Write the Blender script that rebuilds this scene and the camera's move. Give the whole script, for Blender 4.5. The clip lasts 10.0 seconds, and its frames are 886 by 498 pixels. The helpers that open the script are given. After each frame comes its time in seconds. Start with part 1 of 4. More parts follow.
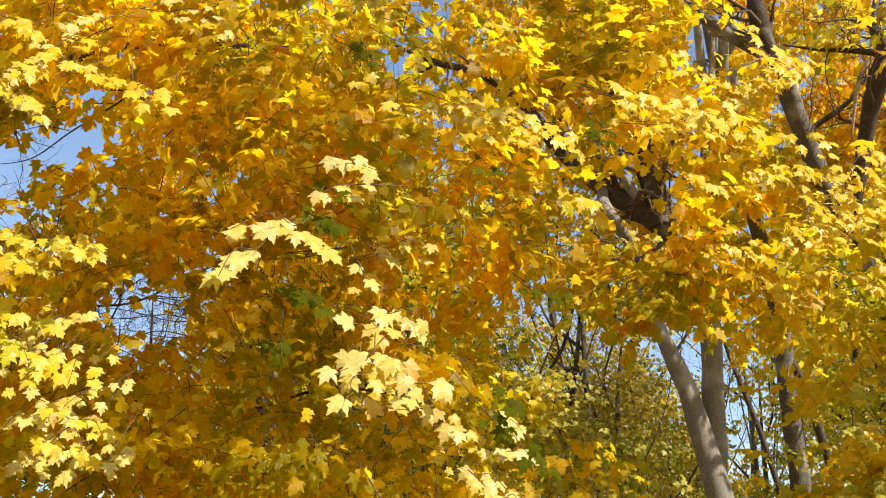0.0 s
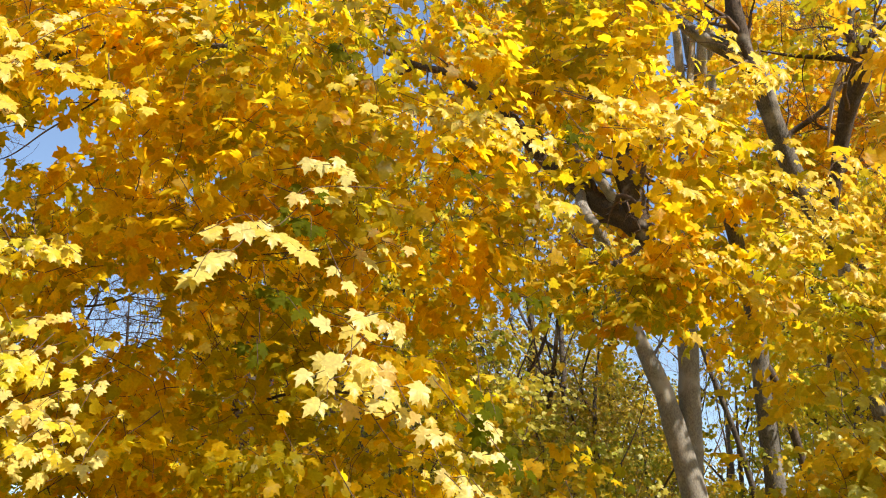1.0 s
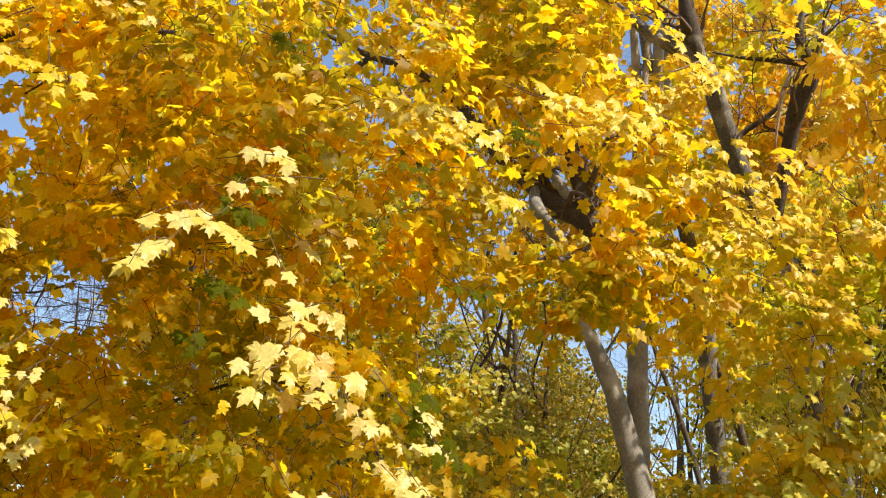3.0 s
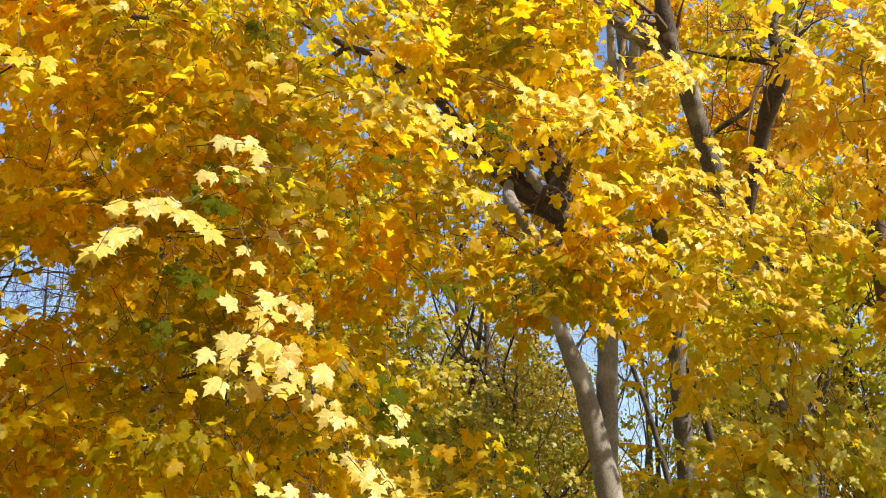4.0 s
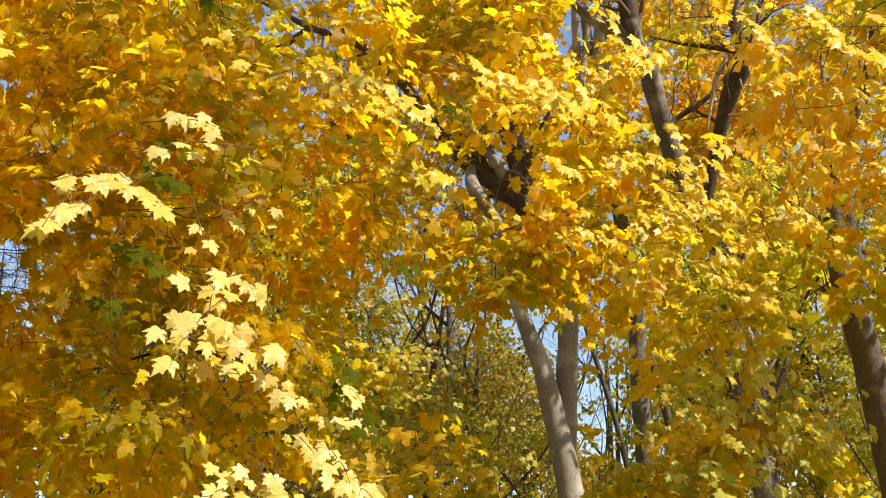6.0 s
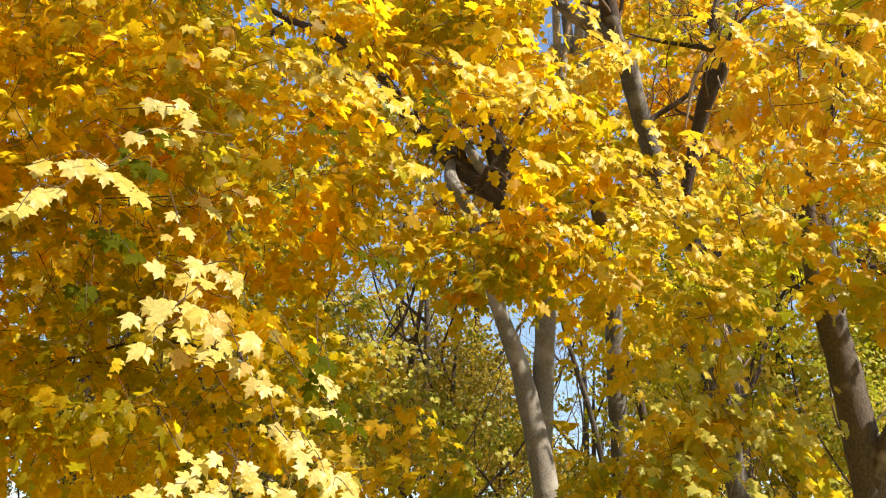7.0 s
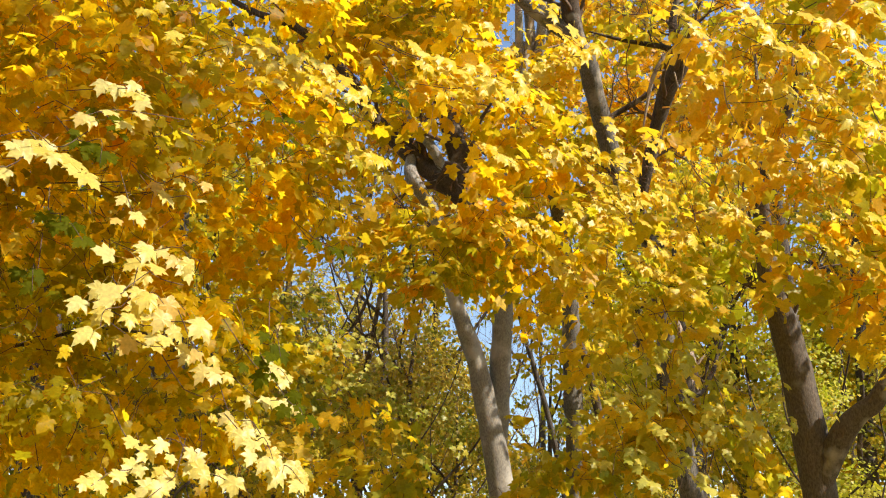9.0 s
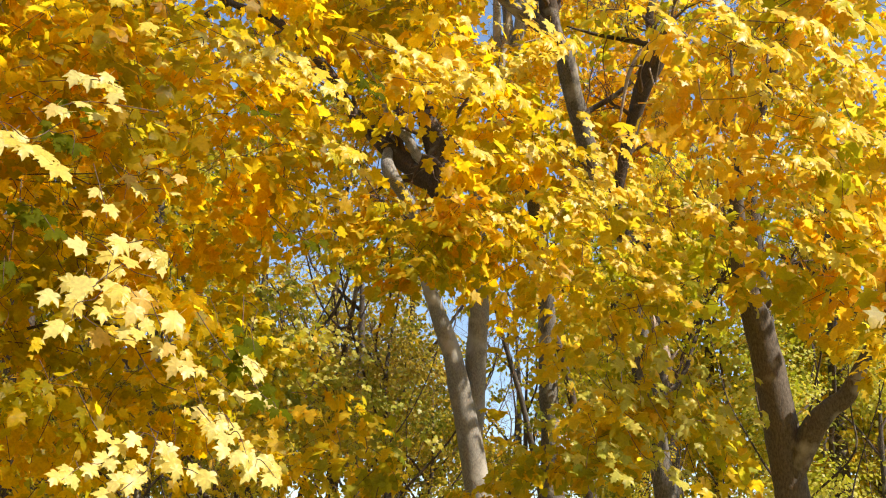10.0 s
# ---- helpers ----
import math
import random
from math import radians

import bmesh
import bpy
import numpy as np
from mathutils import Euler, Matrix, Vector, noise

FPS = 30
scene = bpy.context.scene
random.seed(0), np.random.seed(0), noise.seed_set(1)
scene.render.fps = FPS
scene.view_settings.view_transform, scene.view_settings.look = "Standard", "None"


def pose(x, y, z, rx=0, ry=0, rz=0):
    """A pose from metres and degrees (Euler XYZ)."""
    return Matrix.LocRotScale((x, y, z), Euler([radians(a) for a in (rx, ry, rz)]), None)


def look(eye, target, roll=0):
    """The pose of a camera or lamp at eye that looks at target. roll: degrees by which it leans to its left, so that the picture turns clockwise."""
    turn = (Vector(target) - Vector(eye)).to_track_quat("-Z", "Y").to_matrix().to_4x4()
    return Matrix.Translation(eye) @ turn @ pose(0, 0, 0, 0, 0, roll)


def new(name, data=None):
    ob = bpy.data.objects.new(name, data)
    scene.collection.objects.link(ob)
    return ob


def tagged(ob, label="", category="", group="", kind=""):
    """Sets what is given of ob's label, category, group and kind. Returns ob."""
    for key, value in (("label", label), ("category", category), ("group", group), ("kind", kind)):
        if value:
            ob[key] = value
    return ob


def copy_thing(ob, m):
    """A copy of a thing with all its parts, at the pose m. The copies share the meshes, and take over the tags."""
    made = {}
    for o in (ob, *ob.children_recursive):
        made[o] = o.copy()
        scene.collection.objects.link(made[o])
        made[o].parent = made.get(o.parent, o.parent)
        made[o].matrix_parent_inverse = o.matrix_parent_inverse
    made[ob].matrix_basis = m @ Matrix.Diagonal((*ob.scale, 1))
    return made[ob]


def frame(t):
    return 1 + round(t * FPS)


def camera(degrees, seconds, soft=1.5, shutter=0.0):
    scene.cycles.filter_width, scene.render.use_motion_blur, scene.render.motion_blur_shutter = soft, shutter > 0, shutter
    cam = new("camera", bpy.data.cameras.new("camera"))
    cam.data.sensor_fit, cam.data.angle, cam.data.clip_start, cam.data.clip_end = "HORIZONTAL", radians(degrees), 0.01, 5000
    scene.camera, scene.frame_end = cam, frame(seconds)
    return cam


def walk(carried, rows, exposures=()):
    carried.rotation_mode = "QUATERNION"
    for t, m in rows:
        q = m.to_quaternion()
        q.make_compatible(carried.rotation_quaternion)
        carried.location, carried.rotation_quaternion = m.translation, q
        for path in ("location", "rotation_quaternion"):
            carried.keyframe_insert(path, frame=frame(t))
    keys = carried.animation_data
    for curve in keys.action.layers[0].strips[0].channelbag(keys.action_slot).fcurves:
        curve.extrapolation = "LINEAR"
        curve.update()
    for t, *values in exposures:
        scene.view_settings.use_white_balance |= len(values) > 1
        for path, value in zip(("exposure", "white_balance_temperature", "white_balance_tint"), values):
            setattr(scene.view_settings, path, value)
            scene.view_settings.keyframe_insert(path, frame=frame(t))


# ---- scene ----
cam = camera(47.1, 10.0, soft=1.1)

# seconds, place in metres, yaw, pitch and roll in degrees
PATH = [
    (0.0, -0.000, -0.000, 1.600, -0.00, 21.00, -0.46),
    (0.5, -0.002, 0.011, 1.593, -0.67, 21.15, -0.52),
    (1.0, 0.007, 0.009, 1.602, -1.27, 21.15, -0.53),
    (1.5, 0.033, 0.010, 1.598, -1.81, 21.12, -0.29),
    (2.0, 0.072, 0.009, 1.585, -2.43, 21.08, -0.15),
    (2.5, 0.098, 0.002, 1.586, -2.95, 20.99, -0.35),
    (4.0, 0.143, -0.015, 1.596, -5.18, 20.31, 0.24),
    (4.5, 0.149, -0.007, 1.594, -5.75, 20.13, 0.19),
    (5.0, 0.172, 0.011, 1.591, -6.39, 19.91, 0.20),
    (5.5, 0.192, 0.016, 1.590, -6.79, 19.69, 0.08),
    (7.0, 0.218, 0.020, 1.535, -8.49, 19.42, 0.36),
    (7.5, 0.213, 0.012, 1.526, -9.08, 19.42, 0.29),
    (8.0, 0.231, 0.017, 1.509, -9.40, 19.39, 0.24),
    (8.5, 0.234, 0.028, 1.500, -10.14, 19.38, 0.38),
    (9.0, 0.263, 0.047, 1.492, -10.81, 19.35, 0.50),
    (9.5, 0.281, 0.049, 1.491, -11.52, 19.20, 0.53),
    (10.0, 0.277, 0.035, 1.498, -12.15, 18.96, 0.38),
]
walk(cam, [(t, pose(x, y, z, 90 + pitch, 0, yaw) @ pose(0, 0, 0, 0, 0, roll)) for t, x, y, z, yaw, pitch, roll in PATH],
     exposures=((0.0, 0.87, 6850, 13), (10.0, 0.87, 6850, 13)))

# ---- light ----
SUN_ELEVATION, SUN_BEARING = 44.0, 130.0  # degrees; bearing clockwise from the first view's heading (+y)
world = bpy.data.worlds.new("autumn_sky")
scene.world = world
world.use_nodes = True
sky = world.node_tree.nodes.new("ShaderNodeTexSky")
sky.sky_type, sky.sun_disc = "NISHITA", False
sky.sun_elevation, sky.sun_rotation = radians(SUN_ELEVATION), radians(SUN_BEARING)
sky.air_density, sky.dust_density, sky.ozone_density = 1.15, 0.2, 2.6
back = world.node_tree.nodes["Background"]
world.node_tree.links.new(sky.outputs[0], back.inputs[0])
back.inputs[1].default_value = 0.12
sun_data = bpy.data.lights.new("sun", "SUN")
sun_data.energy, sun_data.angle, sun_data.color = 4.3, radians(0.5), (1.0, 0.93, 0.82)
sun = new("sun", sun_data)
e, b = radians(SUN_ELEVATION), radians(SUN_BEARING)
TO_SUN = Vector((math.cos(e) * math.sin(b), math.cos(e) * math.cos(b), math.sin(e)))
sun.matrix_world = look(TO_SUN * 60, (0, 0, 0))


# ---- materials ----
def shader(name):
    m = bpy.data.materials.new(name)
    m.use_nodes = True
    t = m.node_tree
    t.nodes.clear()

    def add(kind, **values):
        n = t.nodes.new("ShaderNode" + kind)
        for k, v in values.items():
            if k in n.inputs:
                n.inputs[k].default_value = v
        return n
    return m, t, add


def ramp(t, stops):
    n = t.nodes.new("ShaderNodeValToRGB")
    r = n.color_ramp
    while len(r.elements) < len(stops):
        r.elements.new(0.5)
    for el, (at, col) in zip(r.elements, stops):
        el.position, el.color = at, (*col, 1)
    return n


def leaf_material(name, stops, green, patch=0.55, through_share=0.62, gloss=0.4, sheen_tint=0.06, deepen=1.15, shine=0.3):
    """Autumn leaf: colour by leaf, greener patches in the crown, a pale sheen tinted into the face; light passes
    through the blade.
    """
    m, t, add = shader(name)
    L = t.links.new
    geo, info = add("NewGeometry"), add("ObjectInfo")
    total = add("Math")
    total.operation = "ADD"
    L(geo.outputs["Random Per Island"], total.inputs[0])
    L(info.outputs["Random"], total.inputs[1])
    part_of = add("Math")
    part_of.operation = "FRACT"
    L(total.outputs[0], part_of.inputs[0])
    colour = ramp(t, stops)
    L(part_of.outputs[0], colour.inputs[0])
    # patches of leaves that have not turned yet
    broad = add("TexNoise", Scale=0.75, Detail=2.0)
    L(geo.outputs["Position"], broad.inputs["Vector"])
    second = add("Math")
    second.operation = "MULTIPLY_ADD"
    second.inputs[1].default_value, second.inputs[2].default_value = 7.31, 0.17
    L(part_of.outputs[0], second.inputs[0])
    frac = add("Math")
    frac.operation = "FRACT"
    L(second.outputs[0], frac.inputs[0])
    mixed = add("Math")
    mixed.operation = "MULTIPLY_ADD"
    mixed.inputs[1].default_value = 0.25
    L(frac.outputs[0], mixed.inputs[0])
    L(broad.outputs[0], mixed.inputs[2])
    mask = ramp(t, [(patch + 0.075, (0, 0, 0)), (patch + 0.22, (1, 1, 1))])
    L(mixed.outputs[0], mask.inputs[0])
    leaf = add("MixRGB", Color2=(*green, 1))
    L(mask.outputs[0], leaf.inputs[0])
    L(colour.outputs[0], leaf.inputs[1])
    # fine mottling over the blade
    fine = add("TexNoise", Scale=55.0, Detail=3.0)
    L(geo.outputs["Position"], fine.inputs["Vector"])
    tone = ramp(t, [(0.3, (0.86, 0.83, 0.8)), (0.65, (1.06, 1.06, 1.0))])
    L(fine.outputs[0], tone.inputs[0])
    worn = add("MixRGB")
    worn.blend_type = "MULTIPLY"
    worn.inputs[0].default_value = 1.0
    L(leaf.outputs[0], worn.inputs[1])
    L(tone.outputs[0], worn.inputs[2])
    bump = add("Bump", Strength=0.25, Distance=0.004)
    L(fine.outputs[0], bump.inputs["Height"])
    top = add("BsdfPrincipled", Roughness=gloss)
    top.inputs["Specular IOR Level"].default_value = shine
    # pale reflection of lit faces, mixed into the base colour
    sheen_tinted = add("MixRGB", Color2=(0.93, 0.86, 0.46, 1))
    sheen_tinted.inputs[0].default_value = sheen_tint
    L(worn.outputs[0], sheen_tinted.inputs[1])
    L(sheen_tinted.outputs[0], top.inputs["Base Color"])
    L(bump.outputs[0], top.inputs["Normal"])
    lit = add("BsdfTranslucent")
    deep = add("Gamma", Gamma=deepen)
    L(worn.outputs[0], deep.inputs[0])
    L(deep.outputs[0], lit.inputs[0])
    both = add("MixShader")
    both.inputs[0].default_value = through_share
    L(top.outputs[0], both.inputs[1])
    L(lit.outputs[0], both.inputs[2])
    out = add("OutputMaterial")
    L(both.outputs[0], out.inputs[0])
    return m


def bark_material(name, dark, light, scale=1.0, lichen_dapple=0.5, relief=0.7):
    """Furrowed bark with darker streaks and pale patches, part lichenous, part painted sun dapples."""
    m, t, add = shader(name)
    L = t.links.new
    tex = add("TexCoord")
    stretch = add("Mapping")
    stretch.inputs["Scale"].default_value = (1.0, 1.0, 0.42)
    L(tex.outputs["Object"], stretch.inputs[0])
    furrow = add("TexNoise", Scale=62.0 * scale, Detail=6.0, Roughness=0.6)
    L(stretch.outputs[0], furrow.inputs["Vector"])
    blot = add("TexNoise", Scale=2.6 * scale, Detail=4.0)
    L(tex.outputs["Object"], blot.inputs["Vector"])
    base = ramp(t, [(0.30, dark), (0.68, light)])
    L(furrow.outputs[0], base.inputs[0])
    # pale patches double as sun dapples, put into the bark colour
    pale = ramp(t, [(lichen_dapple, (0, 0, 0)), (lichen_dapple + 0.12, (0.75, 0.75, 0.75))])
    L(blot.outputs[0], pale.inputs[0])
    mix = add("MixRGB", Color2=(0.42, 0.39, 0.33, 1))
    L(pale.outputs[0], mix.inputs[0])
    L(base.outputs[0], mix.inputs[1])
    bump = add("Bump", Strength=relief, Distance=0.02)
    L(furrow.outputs[0], bump.inputs["Height"])
    skin = add("BsdfPrincipled", Roughness=0.9)
    L(mix.outputs[0], skin.inputs["Base Color"])
    L(bump.outputs[0], skin.inputs["Normal"])
    out = add("OutputMaterial")
    L(skin.outputs[0], out.inputs[0])
    return m


def ground_material():
    m, t, add = shader("grass_with_bounce_litter")
    L = t.links.new
    tex = add("TexCoord")
    n1, n2 = add("TexNoise", Scale=0.35, Detail=5.0), add("TexVoronoi", Scale=12.0)
    L(tex.outputs["Object"], n1.inputs["Vector"])
    ragged = add("TexNoise", Scale=16.0, Detail=4.0)
    L(tex.outputs["Object"], ragged.inputs["Vector"])
    bent = add("MixRGB")
    bent.blend_type = "ADD"
    bent.inputs[0].default_value = 0.16
    L(tex.outputs["Object"], bent.inputs[1])
    L(ragged.outputs["Color"], bent.inputs[2])
    L(bent.outputs[0], n2.inputs["Vector"])
    grass = ramp(t, [(0.35, (0.06, 0.072, 0.02)), (0.7, (0.12, 0.115, 0.035))])
    L(n1.outputs[0], grass.inputs[0])
    # fallen yellow leaves, never in view, added to bounce warm light up
    bounce_litter = ramp(t, [(0.0, (0.55, 0.35, 0.045)), (1.0, (0.34, 0.19, 0.03))])
    L(n2.outputs["Color"], bounce_litter.inputs[0])
    edge = add("Math")
    edge.operation = "MULTIPLY_ADD"
    edge.inputs[1].default_value = 0.9
    L(n1.outputs[0], edge.inputs[0])
    L(n2.outputs["Distance"], edge.inputs[2])
    edge.use_clamp = False
    cover = ramp(t, [(0.88, (1, 1, 1)), (0.98, (0, 0, 0))])
    L(edge.outputs[0], cover.inputs[0])
    mix = add("MixRGB")
    L(cover.outputs[0], mix.inputs[0])
    L(grass.outputs[0], mix.inputs[1])
    L(bounce_litter.outputs[0], mix.inputs[2])
    skin = add("BsdfPrincipled", Roughness=0.95)
    L(mix.outputs[0], skin.inputs["Base Color"])
    out = add("OutputMaterial")
    L(skin.outputs[0], out.inputs[0])
    return m


AMBER = leaf_material("amber_maple_leaf", [(0.0, (0.87, 0.505, 0.010)), (0.3, (0.91, 0.58, 0.012)), (0.65, (0.92, 0.64, 0.015)),
                      (1.0, (0.92, 0.69, 0.03))], (0.50, 0.42, 0.015), patch=0.54, through_share=0.85, sheen_tint=0.02, deepen=1.0)
HONEY = leaf_material("honey_yellow_maple_leaf", [(0.0, (0.88, 0.55, 0.010)), (0.3, (0.91, 0.63, 0.012)), (0.65, (0.92, 0.69, 0.015)),
                      (1.0, (0.92, 0.73, 0.03))], (0.54, 0.49, 0.015), patch=0.50, through_share=0.85, sheen_tint=0.02, deepen=1.0)
GOLD = leaf_material("golden_maple_leaf", [(0.0, (0.87, 0.465, 0.018)), (0.25, (0.89, 0.53, 0.022)), (0.65, (0.90, 0.61, 0.03)),
                     (1.0, (0.91, 0.69, 0.06))], (0.52, 0.51, 0.02), patch=0.55, sheen_tint=0.03, through_share=0.70, deepen=1.0)
# leaf colour of the sunlit sprays, paled to carry the sunlight
LIT_PALE = leaf_material("lit_pale_yellow_leaf", [(0.0, (0.79, 0.61, 0.10)), (0.5, (0.79, 0.69, 0.19)), (0.85, (0.79, 0.72, 0.28)),
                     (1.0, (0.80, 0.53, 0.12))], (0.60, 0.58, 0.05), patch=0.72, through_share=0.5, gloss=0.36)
# yellow lightened in its colour to read as sun on the outer leaves
LIT_BRIGHT = leaf_material("lit_yellow_maple_leaf", [(0.0, (0.87, 0.61, 0.025)), (0.4, (0.87, 0.69, 0.04)), (0.75, (0.86, 0.77, 0.17)),
                       (1.0, (0.88, 0.62, 0.03))], (0.66, 0.62, 0.04), patch=0.64, through_share=0.56, gloss=0.36, sheen_tint=0.0)
OLIVE = leaf_material("turning_green_leaf", [(0.0, (0.34, 0.33, 0.02)), (0.35, (0.56, 0.48, 0.03)), (0.7, (0.79, 0.60, 0.035)),
                      (1.0, (0.85, 0.50, 0.03))], (0.25, 0.29, 0.022), patch=0.53, deepen=1.0)
LEMON = leaf_material("greenish_yellow_maple_leaf", [(0.0, (0.60, 0.49, 0.02)), (0.35, (0.80, 0.61, 0.03)), (0.75, (0.87, 0.67, 0.04)),
                      (1.0, (0.88, 0.58, 0.03))], (0.46, 0.47, 0.02), patch=0.52, through_share=0.72, deepen=1.0)
MIXED = leaf_material("olive_and_amber_maple_leaf", [(0.0, (0.60, 0.50, 0.02)), (0.4, (0.78, 0.56, 0.02)), (0.75, (0.87, 0.58, 0.02)),
                      (1.0, (0.90, 0.68, 0.03))], (0.42, 0.43, 0.02), patch=0.53, through_share=0.72, deepen=1.0)
# olive leaf with sunlight put into a lighter yellow-green colour
LIT_LIME = leaf_material("lit_yellow_green_leaf", [(0.0, (0.50, 0.50, 0.04)), (0.4, (0.62, 0.58, 0.07)), (0.8, (0.70, 0.66, 0.16)),
                     (1.0, (0.74, 0.60, 0.05))], (0.40, 0.44, 0.03), patch=0.55, through_share=0.56, gloss=0.36)
LEAF_GREEN = leaf_material("green_maple_leaf", [(0.0, (0.15, 0.18, 0.006)), (0.4, (0.22, 0.235, 0.007)), (0.8, (0.32, 0.30, 0.01)),
                           (1.0, (0.19, 0.22, 0.005))], (0.18, 0.21, 0.004), patch=0.5, through_share=0.75, gloss=0.6, sheen_tint=0.0, shine=0.08)
DRY = leaf_material("dry_yellow_brown_leaf", [(0.0, (0.36, 0.25, 0.04)), (0.4, (0.54, 0.42, 0.05)), (0.8, (0.70, 0.56, 0.06)),
                    (1.0, (0.52, 0.34, 0.05))], (0.34, 0.36, 0.04), patch=0.55)
BARK = bark_material("grey_brown_maple_bark", (0.022, 0.017, 0.012), (0.135, 0.110, 0.084), lichen_dapple=0.66)
BARK_PALE = bark_material("smooth_pale_grey_bark", (0.038, 0.034, 0.028), (0.205, 0.185, 0.155), lichen_dapple=0.52)
BARK_DARK = bark_material("dark_brown_bark", (0.028, 0.019, 0.012), (0.118, 0.084, 0.058), lichen_dapple=0.60)
BARK_TWIN = bark_material("smooth_grey_maple_bark", (0.13, 0.115, 0.092), (0.31, 0.285, 0.235), lichen_dapple=0.54, relief=0.22)
BARK_STOUT = bark_material("grey_brown_ridged_bark", (0.050, 0.037, 0.026), (0.150, 0.120, 0.088), lichen_dapple=0.6, relief=0.3)
# grey bark lightened in colour where sunlight is missing
BARK_GREY_LIT = bark_material("lightened_grey_bark", (0.11, 0.10, 0.085), (0.36, 0.335, 0.29), lichen_dapple=0.5)
DEAD = bark_material("bleached_dead_wood", (0.28, 0.2, 0.14), (0.52, 0.42, 0.33), scale=2.0, lichen_dapple=0.6)
TWIG = bark_material("brown_twig_bark", (0.07, 0.042, 0.028), (0.19, 0.12, 0.075), scale=3.0, lichen_dapple=0.7)


# ---- builders ----
def mesh_object(name, verts, faces, material, parent=None, label="", smooth=True):
    me = bpy.data.meshes.new(name)
    me.from_pydata(verts, [], faces)
    me.materials.append(material)
    if smooth:
        me.polygons.foreach_set("use_smooth", [True] * len(me.polygons))
    ob = new(name, me)
    ob.parent = parent
    if label:
        tagged(ob, label)
    return ob


def spline(points, steps):
    """A smooth run of (x, y, z, r) through the given points."""
    p = np.array(points, float)
    p = np.vstack([2 * p[0] - p[1], p, 2 * p[-1] - p[-2]])
    rows = []
    for i in range(1, len(p) - 2):
        a, b, c, d = p[i - 1], p[i], p[i + 1], p[i + 2]
        one, two, three = (math.sqrt(np.linalg.norm((w - v)[:3])) + 1e-6 for v, w in ((a, b), (b, c), (c, d)))
        m1 = c - b + two * ((b - a) / one - (c - a) / (one + two))
        m2 = c - b + two * ((d - c) / three - (d - b) / (two + three))
        for u in np.linspace(0, 1, steps, endpoint=False):
            rows.append(b + m1 * u + (3 * (c - b) - 2 * m1 - m2) * u * u + (2 * (b - c) + m1 + m2) * u ** 3)
    rows.append(p[-2])
    rows = np.array(rows)
    rows[:, 3] = np.maximum(rows[:, 3], 0.002)
    return rows


def tube(run, sides, verts, faces, lump=0.0, closed=True):
    """Adds a round, uneven limb along the run to the lists."""
    c, r = run[:, :3], run[:, 3]
    way = np.gradient(c, axis=0)
    way /= np.linalg.norm(way, axis=1)[:, None] + 1e-9
    ref = np.array([0.31, 0.95, 0.05])
    start = len(verts)
    for k in range(len(c)):
        u = np.cross(way[k], ref)
        u /= np.linalg.norm(u) + 1e-9
        v = np.cross(way[k], u)
        for s in range(sides):
            a = 2 * math.pi * s / sides
            q = c[k] + r[k] * (u * math.cos(a) + v * math.sin(a))
            if lump:
                n = noise.noise(Vector(q * 2.3)) + 0.5 * noise.noise(Vector(q * 6.1))
                q = q + (q - c[k]) * lump * n
            verts.append(tuple(q))
    for k in range(len(c) - 1):
        for s in range(sides):
            a, b = start + k * sides + s, start + k * sides + (s + 1) % sides
            faces.append((a, b, b + sides, a + sides))
    if closed:
        faces.append(tuple(start + (len(c) - 1) * sides + s for s in range(sides)))
        faces.append(tuple(start + s for s in reversed(range(sides))))


def limb(name, points, parent, material=BARK, sides=14, steps=7, lump=0.12, label=""):
    verts, faces = [], []
    tube(spline(points, steps), sides, verts, faces, lump)
    ob = mesh_object(name, verts, faces, material, parent, label)
    return ob


def blade(half, centre=0.35):
    """Verts and triangles of one folded leaf blade from half its outline."""
    right = [(0.0, 0.0)] + half
    outline = right + [(-x, y) for x, y in reversed(half[:-1])]
    v = [(0.0, centre)] + outline
    z = [0.16 * abs(x) - 0.55 * x * x - 0.35 * max(0.0, y - 0.3) ** 2 for x, y in v]
    n = len(outline)
    return np.array([(x, y, h) for (x, y), h in zip(v, z)]), np.array([(0, 1 + i, 1 + (i + 1) % n) for i in range(n)])


FINE = blade([(0.12, -0.07), (0.34, -0.11), (0.47, 0.02), (0.36, 0.14), (0.48, 0.23), (0.67, 0.46), (0.50, 0.47), (0.41, 0.55), (0.27, 0.50),
              (0.28, 0.66), (0.32, 0.80), (0.16, 0.82), (0.0, 1.06)])
MEDIUM = blade([(0.20, -0.10), (0.43, -0.02), (0.31, 0.17), (0.60, 0.42), (0.27, 0.52), (0.29, 0.75), (0.0, 1.0)])
COARSE = blade([(0.42, -0.03), (0.33, 0.18), (0.58, 0.45), (0.30, 0.57), (0.0, 1.0)])

TINY = blade([(0.50, 0.38), (0.0, 1.0)])


def unit(a):
    return a / (np.linalg.norm(a, axis=-1, keepdims=True) + 1e-9)


